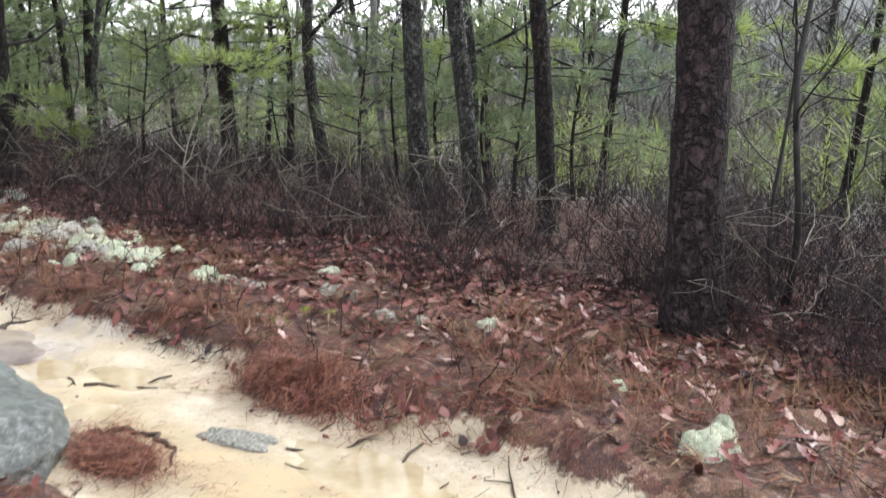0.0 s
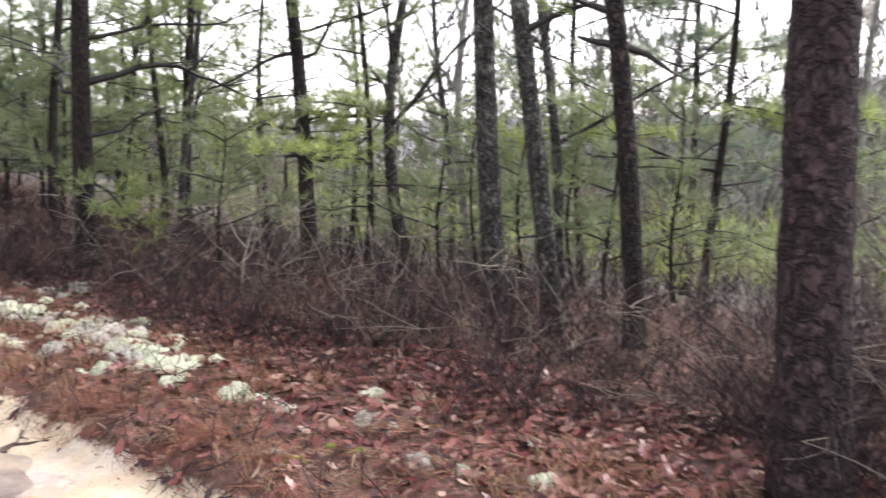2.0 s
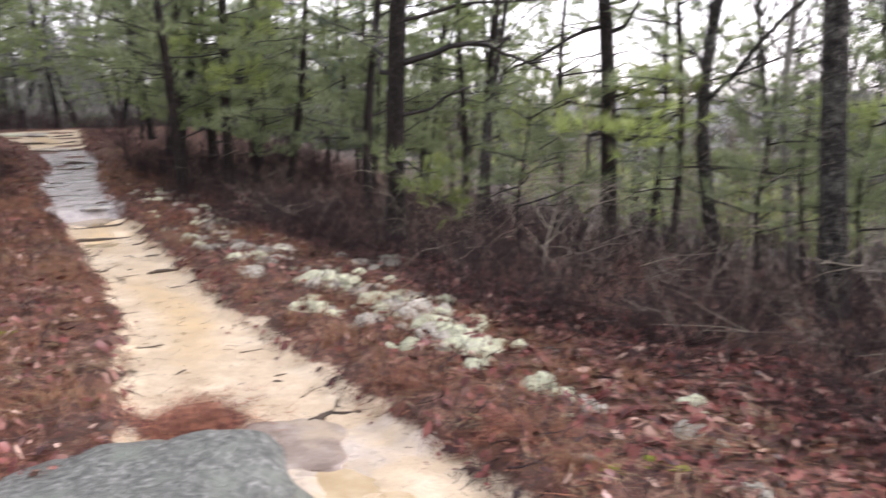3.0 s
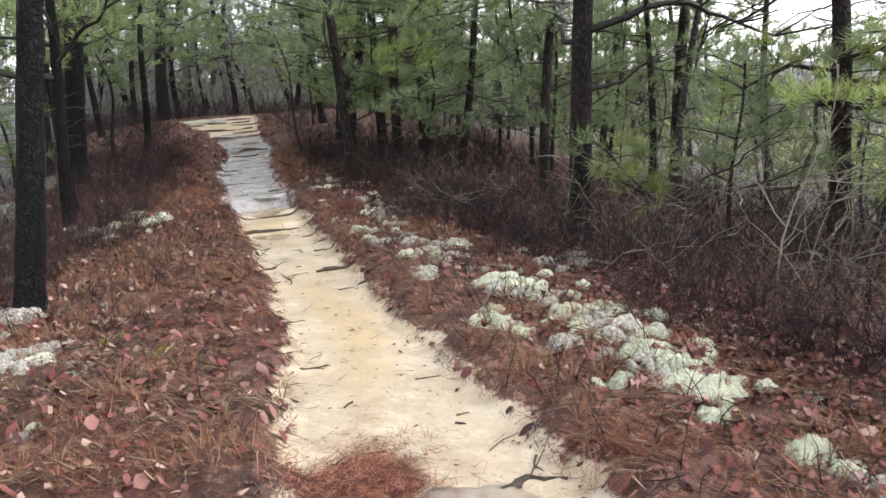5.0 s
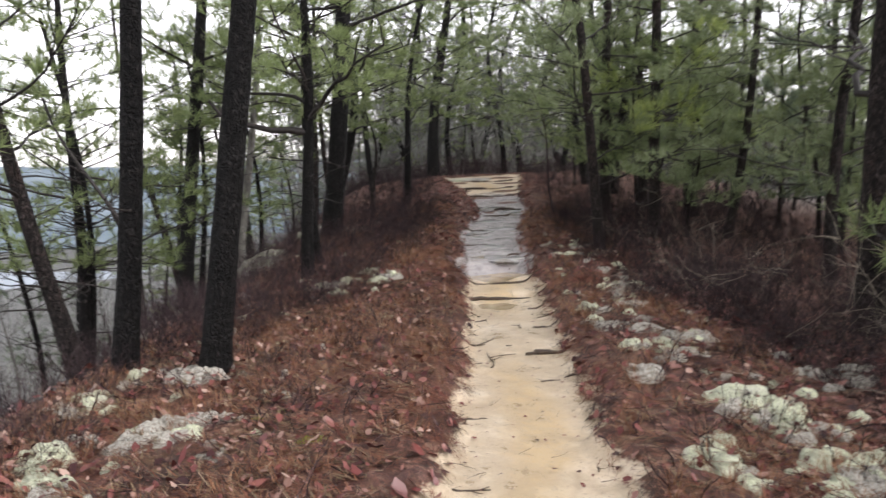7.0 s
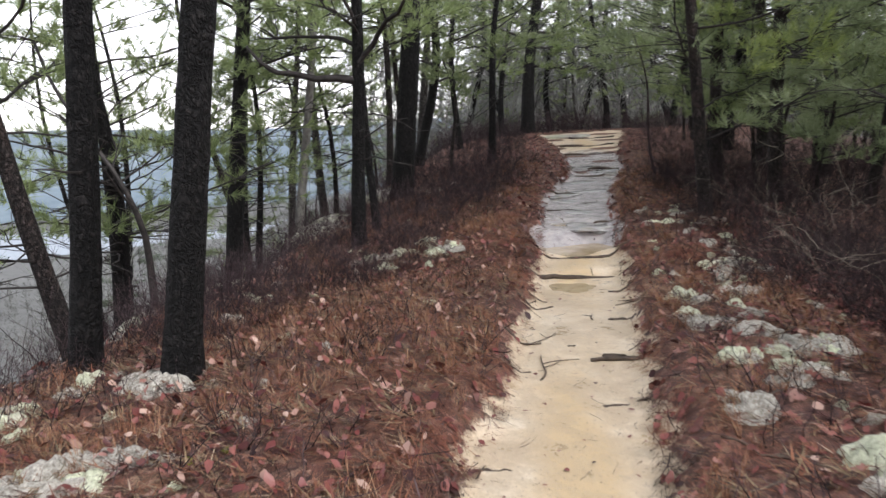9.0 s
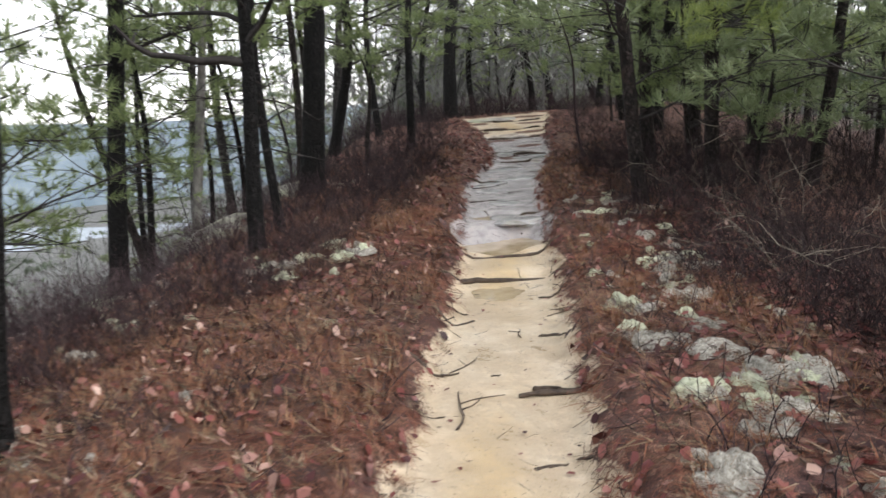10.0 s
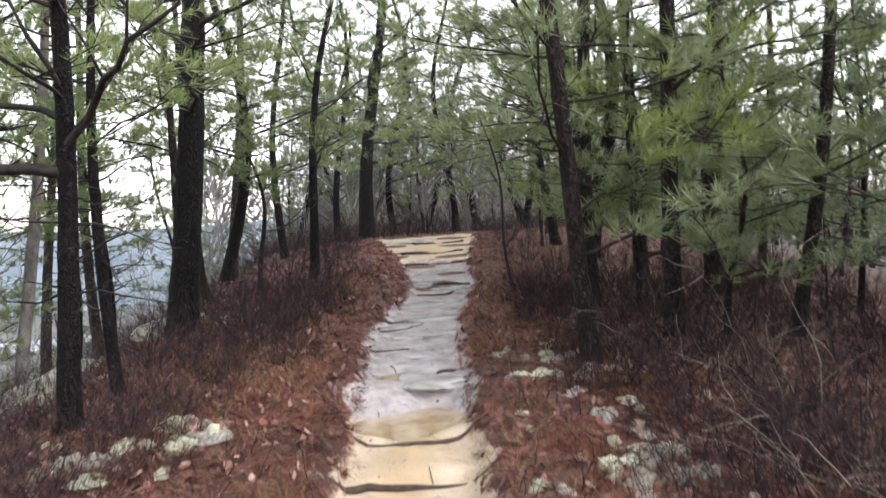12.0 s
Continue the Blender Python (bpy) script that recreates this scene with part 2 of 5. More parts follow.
olive_n = noise_tex(n, l, co, 2.3, 5, 0.7, (1.3, 0.8, 1))
olive_r = ramp(n, [(0.52, (0, 0, 0)), (0.66, (0.75, 0.75, 0.75))])
l.new(olive_n.outputs[0], olive_r.inputs[0])
litter = mix(n, l, olive_r.outputs[0], litter, (0.17, 0.105, 0.058))
fleck_n = noise_tex(n, l, co, 15, 4, 0.6)
fleck_r = ramp(n, [(0.58, (0, 0, 0)), (0.66, (0.85, 0.85, 0.85))])
l.new(fleck_n.outputs[0], fleck_r.inputs[0])
litter = mix(n, l, fleck_r.outputs[0], litter, (0.34, 0.21, 0.165))
litter = mix(n, l, 0.85, litter, streak_r.outputs[0], "MULTIPLY")
sand_r = ramp(n, [(0.3, (0.52, 0.41, 0.28)), (0.5, (0.67, 0.55, 0.40)), (0.75, (0.79, 0.70, 0.56))])
l.new(mid.outputs[0], sand_r.inputs[0])
grain_r = ramp(n, [(0.3, (0.72, 0.68, 0.62)), (0.55, (1, 1, 1))])
l.new(fine.outputs[0], grain_r.inputs[0])
sand = mix(n, l, 0.7, sand_r.outputs[0], grain_r.outputs[0], "MULTIPLY")
wet_m = lifted(attr("wet"), 0.9, 6.0, 0.15, 0.75)
sand = mix(n, l, wet_m, sand, (0.60, 0.455, 0.27))
rock_n = noise_tex(n, l, co, 5, 7, 0.7)
rock_r = ramp(n, [(0.3, (0.29, 0.265, 0.26)), (0.5, (0.49, 0.455, 0.45)), (0.7, (0.66, 0.60, 0.56))])
l.new(rock_n.outputs[0], rock_r.inputs[0])
rock_m = lifted(attr("rock"), 0.7, 2.2, 0.4, 0.6)
trail_m = lifted(lifted(attr("trail"), 0.45, 5.0, 0.2, 0.8), 0.95, 38.0, 0.34, 0.66)
stain_n = noise_tex(n, l, co, 3.2, 7, 0.74, (1.0, 1.5, 1))
stain_r = ramp(n, [(0.46, (0, 0, 0)), (0.52, (0.45, 0.45, 0.45)), (0.56, (0.3, 0.3, 0.3)), (0.66, (0.85, 0.85, 0.85))])
l.new(stain_n.outputs[0], stain_r.inputs[0])
sand = mix(n, l, stain_r.outputs[0], sand, (0.44, 0.34, 0.22))
speck_n = noise_tex(n, l, co, 60, 3, 0.6)
speck_r = ramp(n, [(0.64, (0, 0, 0)), (0.69, (0.8, 0.8, 0.8))])
l.new(speck_n.outputs[0], speck_r.inputs[0])
bare = mix(n, l, rock_m, sand, rock_r.outputs[0])
bare = mix(n, l, speck_r.outputs[0], bare, (0.13, 0.075, 0.05))
ground_col = mix(n, l, trail_m, litter, bare)
# Far and woodland ground turns grey, with mist painted into the tone.
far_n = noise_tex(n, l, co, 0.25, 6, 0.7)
far_mist_r = ramp(n, [(0.3, (0.075, 0.075, 0.07)), (0.55, (0.11, 0.112, 0.105)), (0.75, (0.115, 0.13, 0.11))])
l.new(far_n.outputs[0], far_mist_r.inputs[0])
ground_col = mix(n, l, attr("far"), ground_col, far_mist_r.outputs[0])
l.new(ground_col, b.inputs["Base Color"])
rough_mix = mix(n, l, trail_m, (0.75, 0.75, 0.75), (0.42, 0.42, 0.42))
rock_wet = mix(n, l, trail_m, (0, 0, 0), rock_m)
rough_mix = mix(n, l, rock_wet, rough_mix, (0.16, 0.16, 0.16))
wet_sand = mix(n, l, trail_m, (0, 0, 0), stain_r.outputs[0])
rough_mix = mix(n, l, wet_sand, rough_mix, (0.2, 0.2, 0.2))
l.new(rough_mix, b.inputs["Roughness"])
bumped(n, l, b, fine.outputs[0], 0.5, 0.02)

WATER, n, l, b = shader("puddle_water")
b.inputs["Base Color"].default_value = (0.34, 0.22, 0.10, 1)
b.inputs["Roughness"].default_value = 0.03
b.inputs["IOR"].default_value = 1.45
b.inputs["Specular IOR Level"].default_value = 0.9
co = n.new("ShaderNodeTexCoord").outputs["Object"]
silt = noise_tex(n, l, co, 6, 4, 0.6)
sr = ramp(n, [(0.35, (0.40, 0.30, 0.175)), (0.65, (0.55, 0.44, 0.29))])
l.new(silt.outputs[0], sr.inputs[0])
l.new(sr.outputs[0], b.inputs["Base Color"])
rip = noise_tex(n, l, co, 14, 2, 0.5)
bumped(n, l, b, rip.outputs[0], 0.05, 0.01)

# Hill material with the haze of distance painted into its colours.
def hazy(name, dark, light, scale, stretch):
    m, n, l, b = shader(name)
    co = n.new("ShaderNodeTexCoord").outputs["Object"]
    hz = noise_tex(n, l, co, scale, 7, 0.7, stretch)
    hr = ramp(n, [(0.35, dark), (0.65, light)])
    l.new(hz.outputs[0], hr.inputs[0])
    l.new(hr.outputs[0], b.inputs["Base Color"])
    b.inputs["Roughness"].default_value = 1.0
    # The hills are no lamp: this weak glow lifts the painted haze.
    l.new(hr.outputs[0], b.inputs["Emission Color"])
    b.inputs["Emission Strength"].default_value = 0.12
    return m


HAZE = hazy("hillside_with_haze_tint", (0.085, 0.115, 0.14), (0.15, 0.185, 0.21), 0.03, (1, 1, 2.2))
HAZE_NEAR = hazy("hillside_with_mist_tint", (0.15, 0.152, 0.148), (0.27, 0.27, 0.26), 0.16, (1, 1, 0.8))
# Mist over the lake is painted in as this pale, matte water colour.
LAKE, n, l, b = shader("lake_water_with_mist_tint")
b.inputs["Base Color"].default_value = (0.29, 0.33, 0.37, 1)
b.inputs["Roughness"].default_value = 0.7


# ---- mesh helpers ----
class Builder:
    """Collects vertices and faces of one mesh."""

    def __init__(self):
        self.v, self.f = [], []

    def tube(self, pts, radii, sides=6, cap=True):
        base = len(self.v)
        pts = [Vector(p) for p in pts]
        for i, p in enumerate(pts):
            d = (pts[min(i + 1, len(pts) - 1)] - pts[max(i - 1, 0)]).normalized()
            a = d.cross(Vector((0, 0, 1)) if abs(d.z) < 0.9 else Vector((1, 0, 0))).normalized()
            c = d.cross(a)
            for k in range(sides):
                an = 2 * math.pi * k / sides
                self.v.append(p + (a * math.cos(an) + c * math.sin(an)) * radii[i])
        for i in range(len(pts) - 1):
            for k in range(sides):
                j, k2 = base + i * sides, (k + 1) % sides
                self.f.append((j + k, j + k2, j + sides + k2, j + sides + k))
        if cap:
            self.f.append(tuple(range(base + (len(pts) - 1) * sides, base + len(pts) * sides)))

    def tri(self, a, b, c):
        i = len(self.v)
        self.v += [a, b, c]
        self.f.append((i, i + 1, i + 2))

    def mesh(self, name, material, smooth=True):
        me = bpy.data.meshes.new(name)
        me.from_pydata([tuple(p) for p in self.v], [], self.f)
        me.materials.append(material)
        if smooth:
            me.polygons.foreach_set("use_smooth", [True] * len(me.polygons))
        me.update()
        return me

    def arrays(self):
        """Vertices and triangles as arrays."""
        tris = []
        for f in self.f:
            for k in range(1, len(f) - 1):
                tris.append((f[0], f[k], f[k + 1]))
        return np.array([tuple(p) for p in self.v]), np.array(tris)


def array_mesh(name, verts, tris, material, smooth=False):
    me = bpy.data.meshes.new(name)
    me.vertices.add(len(verts))
    me.vertices.foreach_set("co", np.ascontiguousarray(verts, dtype=np.float32).ravel())
    me.loops.add(len(tris) * 3)
    me.loops.foreach_set("vertex_index", np.ascontiguousarray(tris, dtype=np.int32).ravel())
    me.polygons.add(len(tris))
    me.polygons.foreach_set("loop_start", np.arange(0, len(tris) * 3, 3, dtype=np.int32))
    me.polygons.foreach_set("loop_total", np.full(len(tris), 3, dtype=np.int32))
    me.materials.append(material)
    me.update(calc_edges=True)
    if smooth:
        me.polygons.foreach_set("use_smooth", np.ones(len(tris), dtype=bool))
    return me


def part(name, me, parent, label=""):
    ob = new(name, me)
    ob.parent = parent
    return tagged(ob, label)


# ---- the lie of the land: u runs along the trail, v to its right ----
ORIGIN, ALONG, ACROSS = np.array((-4.5, 5.2)), np.array((-0.836, 0.549)), np.array((0.549, 0.836))


def to_uv(x, y):
    qx, qy = np.asarray(x) - ORIGIN[0], np.asarray(y) - ORIGIN[1]
    return qx * ALONG[0] + qy * ALONG[1], qx * ACROSS[0] + qy * ACROSS[1]


def to_xy(u, v):
    return ORIGIN[0] + u * ALONG[0] + v * ACROSS[0], ORIGIN[1] + u * ALONG[1] + v * ACROSS[1]


def step(a, b, x):
    k = np.clip((x - a) / (b - a), 0, 1)
    return k * k * (3 - 2 * k)


def waves(u, v):
    """Gentle unevenness, repeatable and cheap."""
    return (np.sin(u * 1.7 + 0.6 * np.sin(v * 2.1)) * np.cos(v * 1.9 + 0.8 * np.sin(u * 1.3)) * 0.5
            + np.sin(u * 4.3 + v * 2.7) * np.cos(v * 4.9 - u * 1.9) * 0.25 + np.sin(u * 9.1 - v * 7.3) * np.cos(u * 6.7 + v * 11.3) * 0.12)


EDGE_U = [-9, -6, -4.9, -4.3, -3.5, -2.9, -2.0, -1.0, 0.5, 2, 5, 7, 10, 12, 13.2, 15, 17, 20, 24]
EDGE_L = [0.0, -0.2, -0.34, -0.42, -0.45, -0.47, -0.5, -0.33, -0.12, -0.02, 0.06, 0.02, 0.02, 0.3, 0.42, 0.28, 0.1, -0.4, -1.0]
EDGE_R = [0.4, 0.70, 0.83, 0.70, 0.88, 0.95, 0.84, 0.86, 0.83, 0.91, 0.98, 1.0, 1.02, 1.25, 1.45, 1.45, 1.6, 1.85, 2.2]


def trail_mask(u, v):
    """1 within the trail, 0 on the litter, with scalloped edges."""
    wob = 0.035 * np.sin(u * 3.1) + 0.03 * np.sin(u * 7.7 + 1.0) + 0.03 * np.sin(u * 15.1) + 0.02 * np.sin(u * 33)
    lo = np.interp(u, EDGE_U, EDGE_L) + wob
    hi = np.interp(u, EDGE_U, EDGE_R) + 0.035 * np.sin(u * 3.9 + 2) + 0.03 * np.sin(u * 8.3) + 0.03 * np.sin(u * 17.3) + 0.02 * np.sin(u * 35)
    ends = step(-9.5, -8.5, u) * (1 - step(20.5, 22, u))
    return step(lo - 0.12, lo + 0.1, v) * (1 - step(hi - 0.1, hi + 0.12, v)) * ends


# shallow basins in the trail: along, across, half length, half width
POOLS = [(7.36, 0.48, 0.46, 0.50), (-4.78, 0.42, 0.34, 0.13), (-2.75, 0.36, 0.15, 0.11), (-3.15, 0.5, 0.2, 0.09), (-3.4, 0.16, 0.13, 0.09), (5.62, 0.42, 0.22, 0.2), (8.45, 0.42, 0.16, 0.26)]
LEVELS = []


def height(x, y):
    u, v = to_uv(x, y)
    z = land(x, y)
    for (pu, pv, a, c), level in zip(POOLS, LEVELS):
        du, dv = (u - pu) / a, (v - pv) / c
        r = np.hypot(du, dv) + 0.14 * np.sin(2.0 * du + 3.1 * dv + pu) + 0.10 * np.sin(4.7 * dv - 3.9 * du)
        w = 1 - step(0.7, 1.45, r)
        z = z * (1 - w) + (level - 0.03) * w
    return z


def land(x, y):
    u, v = to_uv(x, y)
    d = np.hypot(np.asarray(x) + 6, np.asarray(y) - 7)
    z = -0.14 + 0.081 * (np.clip(u, 6.2, 20.5) - 6.2)
    z = z - 0.02 * step(4, 6, u) + 0.06 * step(6.1, 6.22, u) + 0.05 * step(6.75, 6.85, u)
    z = z - 0.05 * np.clip(u - 23, 0, 40)
    z = z + 0.11 * (1 - trail_mask(u, v)) * (1 - 0.4 * step(14, 20, u))
    z = z + 0.045 * waves(u, v) * (1 - 0.7 * trail_mask(u, v))
    z = z + 0.045 * np.abs(np.sin(u * 7.1 + 1.7 * np.sin(v * 3.3)) * np.sin(v * 8.3 + 1.9 * np.sin(u * 2.9))) * (1 - trail_mask(u, v)) * step(-5, -4.4, v) * (1 - step(1.6, 2.6, v))
    left = np.clip(-v - 3.0, 0, None)
    z = z - 0.10 * np.clip(-v - 0.6, 0, 2.4) * step(4, 9, u) - 0.62 * np.clip(left, 0, 60) - 0.02 * np.clip(left - 60, 0, 200)
    right = np.clip(v - 5.0, 0, None)
    z = z - 0.17 * np.clip(right, 0, 60)
    z = z - 0.02 * np.clip(-u - 12, 0, 300)
    roll = waves(np.asarray(u) * 0.05, np.asarray(v) * 0.05)
    z = z + roll * 3.0 * step(25, 120, d)
    z = z - 3.5 * np.exp(-((np.asarray(x) + 440) / 95) ** 2 - (np.asarray(y) / 260) ** 2)
    return z + (step(150, 900, d)) * (16 + 6 * roll) * step(-30, 60, np.asarray(v))


for pu, pv, a, c in POOLS:
    LEVELS.append(min(float(land(*to_xy(pu + 1.3 * a * math.cos(k * 0.26), pv + 1.3 * c * math.sin(k * 0.26)))) for k in range(24)) - 0.004)


def ground_z(x, y):
    return float(height(np.float64(x), np.float64(y)))


# ---- ground ----
def spread(lo, hi, pitch, far):
    """Even steps between lo and hi, then ever wider ones out to far."""
    xs = list(np.arange(lo, hi, pitch))
    s, a = pitch, xs[-1]
    while a < far:
        s *= 1.25
        a += s
        xs.append(a)
    s, a, low = pitch, lo, []
    while a > -far:
        s *= 1.25
        a -= s
        low.append(a)
    return np.array(low[::-1] + xs)


us, vs = spread(-9, 22, 0.07, 2500), spread(-4.2, 4, 0.06, 2500)
gu, gv = np.meshgrid(us, vs, indexing="ij")
gx, gy = to_xy(gu, gv)
gz = height(gx, gy)
nu, nv = gu.shape
idx = np.arange(nu * nv).reshape(nu, nv)
q = np.stack([idx[:-1, :-1], idx[1:, :-1], idx[1:, 1:], idx[:-1, 1:]], -1).reshape(-1, 4)
q = q[:, ::-1]
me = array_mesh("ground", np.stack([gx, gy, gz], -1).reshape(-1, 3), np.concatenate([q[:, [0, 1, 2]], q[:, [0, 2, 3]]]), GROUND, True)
fu, fv = gu.ravel(), gv.ravel()
tm = trail_mask(fu, fv)
mid_v = np.interp(fu, EDGE_U, EDGE_L) * 0.5 + np.interp(fu, EDGE_U, EDGE_R) * 0.5 + 0.08 * np.sin(fu * 1.9)
wet = np.exp(-((fv - mid_v) / 0.2) ** 2) * (0.55 + 0.45 * np.sin(fu * 1.1 + 0.4))
rock = step(7.2, 7.8, fu) * (1 - step(14.0, 19, fu)) * 0.95 + step(-3.2, -2.6, fu) * (1 - step(-2.3, -1.9, fu)) * step(-0.1, 0.2, fv) * 0.5
# mask of the mist-grey ground tint: far off and under the right-hand woods
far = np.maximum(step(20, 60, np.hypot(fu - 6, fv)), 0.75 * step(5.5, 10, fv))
for iu, iv, ru, rv in ((-1.65, -0.05, 0.3, 0.32), (-3.85, -0.06, 0.26, 0.16), (-4.1, 0.78, 0.4, 0.2), (13.2, 0.7, 0.3, 0.25), (14.6, 1.1, 0.25, 0.3), (15.6, 0.55, 0.2, 0.4), (16.9, 1.2, 0.3, 0.4), (17.9, 0.35, 0.25, 0.5), (18.8, 1.4, 0.25, 0.5), (19.7, 0.5, 0.3, 0.5), (20.4, 1.3, 0.35, 0.5), (16.1, 1.45, 0.3, 0.4), (19.2, 0.0, 0.3, 0.35), (17.3, 0.1, 0.25, 0.3)):
    tm = tm * step(0.35, 1.35, np.hypot((fu - iu) / ru, (fv - iv) / rv))
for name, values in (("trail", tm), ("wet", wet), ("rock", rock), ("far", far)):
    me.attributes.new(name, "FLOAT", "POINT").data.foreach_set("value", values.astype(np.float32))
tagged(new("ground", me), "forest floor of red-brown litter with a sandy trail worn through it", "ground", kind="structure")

# far hills and the lake in the valley
def hills(name, r, a0, a1, top, seed, material, count, ragged, label, dip=None):
    """A long wooded ridge on an arc, with a treetop-ragged skyline."""
    rng, bd = random.Random(seed), Builder()
    ph = [rng.uniform(0, 6) for _ in range(4)]
    for i in range(count + 1):
        a = radians(a0 + (a1 - a0) * i / count)
        h = top * (0.8 + 0.2 * math.sin(a * 5 + ph[0]) + 0.1 * math.sin(a * 13 + ph[1])) + ragged * (math.sin(a * 211 + ph[2]) * 0.4 + rng.gauss(0, 0.5))
        if dip:
            h -= dip[2] * float(step(dip[0], dip[1], math.degrees(a)))
        for rr, z in ((r, -70), (r * 1.05, h * 0.35 - 30), (r * 1.12, h * 0.85), (r * 1.2, h), (r * 1.5, -70)):
            bd.v.append(Vector((math.cos(a) * rr, math.sin(a) * rr, z)))
    for i in range(count):
        for k in range(4):
            j = i * 5 + k
            bd.f.append((j, j + 5, j + 6, j + 1))
    return tagged(new(name, bd.mesh(name, material)), label, "hill", kind="structure")


# these ridges carry their haze in colour and glow, no air lies between
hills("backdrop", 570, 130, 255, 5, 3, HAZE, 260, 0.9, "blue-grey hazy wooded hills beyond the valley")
hills("backdrop", 900, 135, 230, 26, 5, HAZE, 200, 0.8, "far ridge tinted pale blue with haze behind the wooded hills")
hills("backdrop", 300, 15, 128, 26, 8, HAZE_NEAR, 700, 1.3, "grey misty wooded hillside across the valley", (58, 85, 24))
bd = Builder()
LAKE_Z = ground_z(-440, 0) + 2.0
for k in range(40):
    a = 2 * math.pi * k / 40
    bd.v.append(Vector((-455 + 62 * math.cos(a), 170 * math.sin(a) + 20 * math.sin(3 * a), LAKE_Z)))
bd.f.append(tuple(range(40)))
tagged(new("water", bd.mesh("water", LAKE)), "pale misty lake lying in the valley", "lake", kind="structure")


# ---- trees ----
def bent(rng, start, direction, length, n, kink, lift):
    """A crooked path that sets out in the direction and turns up or down by lift."""
    pts, d, p = [Vector(start)], Vector(direction).normalized(), Vector(start)
    for i in range(n):
        d = (d + Vector((rng.gauss(0, kink), rng.gauss(0, kink), rng.gauss(0, kink * 0.6) + lift))).normalized()
        p = p + d * (length / n)
        pts.append(p.copy())
    return pts


def taper(r0, r1, n):
    return [r0 + (r1 - r0) * i / n for i in range(n + 1)]


TUFT_RNG = random.Random(77)


def tuft_template(count, length, width):
    """One spray of needles round a twig's end that points along +x."""
    v = []
    for i in range(count):
        a, s = TUFT_RNG.uniform(0, 2 * math.pi), TUFT_RNG.uniform(0.15, 1.15)
        d = Vector((math.cos(s), math.sin(s) * math.cos(a), math.sin(s) * math.sin(a)))
        o = Vector((TUFT_RNG.uniform(-0.5, 0.1) * length, 0, 0))
        side = d.cross(Vector((TUFT_RNG.gauss(0, 1), TUFT_RNG.gauss(0, 1), TUFT_RNG.gauss(0, 1)))).normalized() * width
        e = o + d * length * TUFT_RNG.uniform(0.75, 1.15)
        v += [tuple(o - side), tuple(o + side), tuple(e)]
    return np.array(v)


TUFTS = [tuft_template(18, 0.16, 0.0055) for _ in range(5)]
TUFTS_WIDE = [tuft_template(13, 0.19, 0.0095) for _ in range(4)]


def crown_mesh(name, ends, material, wide=False, scale=1.0):
    """All needle sprays of one tree: ends is a list of (place, direction)."""
    out = []
    for i, (p, d) in enumerate(ends):
        t = (TUFTS_WIDE if wide else TUFTS)[i % (4 if wide else 5)] * scale * (0.8 + 0.4 * ((i * 37) % 17) / 17)
        d = Vector(d).normalized()
        a = d.cross(Vector((0, 0, 1)) if abs(d.z) < 0.95 else Vector((1, 0, 0))).normalized()
        c = d.cross(a)
        out.append(t @ np.array([tuple(d), tuple(a), tuple(c)]) + np.array(tuple(p)))
    v = np.concatenate(out) if out else np.zeros((3, 3))
    return array_mesh(name, v, np.arange(len(v)).reshape(-1, 3), material)


def trunk_path(rng, h, lean, curve):
    pts, n = [], max(9, int(h / 0.5))
    ph, w = rng.uniform(0, 6), 0.9 if h > 3 else 2.8
    for i in range(n + 1):
        z = h * i / n
        pts.append(Vector((lean[0] * z + curve * math.sin(z * w + ph) - curve * math.sin(ph), lean[1] * z + curve * math.cos(z * w * 0.8 + ph) - curve * math.cos(ph), z)))
    return pts


def on_path(pts, h, z):
    f = max(0.0, min(z / h, 0.999)) * (len(pts) - 1)
    i = int(f)
    return pts[i].lerp(pts[i + 1], f - i)


def trunk_mesh(rng, pts, h, r, material, fine, rough=0.10):
    bd = Builder()
    sides = 22 if fine else 10
    zs, z = [-0.15], 0.0
    while z < h:
        zs.append(z)
        z += (0.045 if z < 4.5 else 0.35) if fine else (0.22 if z < 5 else 0.6)
    zs.append(h)
    off = rng.uniform(0, 50)
    for z in zs:
        c = on_path(pts, h, max(z, 0))
        rad = max(r * (1 - 0.72 * max(z, 0) / h), min(0.015, 0.5 * r)) * (1 + 0.24 * math.exp(-max(z, 0) / (r * 1.6)))
        for k in range(sides):
            an = 2 * math.pi * k / sides
            ca, sa = math.cos(an), math.sin(an)
            w = 1 + rough * noise.noise(Vector((ca * 3.2 + off, sa * 3.2, z * 2.6))) + 0.5 * rough * noise.noise(Vector((ca * 8 + off, sa * 8, z * 9)))
            w += 0.08 * math.exp(-max(z, 0) / 0.2) * math.sin(3 * an + off)
            bd.v.append(Vector((c.x + ca * rad * w, c.y + sa * rad * w, z)))
    for i in range(len(zs) - 1):
        for k in range(sides):
            j, k2 = i * sides, (k + 1) % sides
            bd.f.append((j + k, j + k2, j + sides + k2, j + sides + k))
    return bd.mesh("trunk", material)


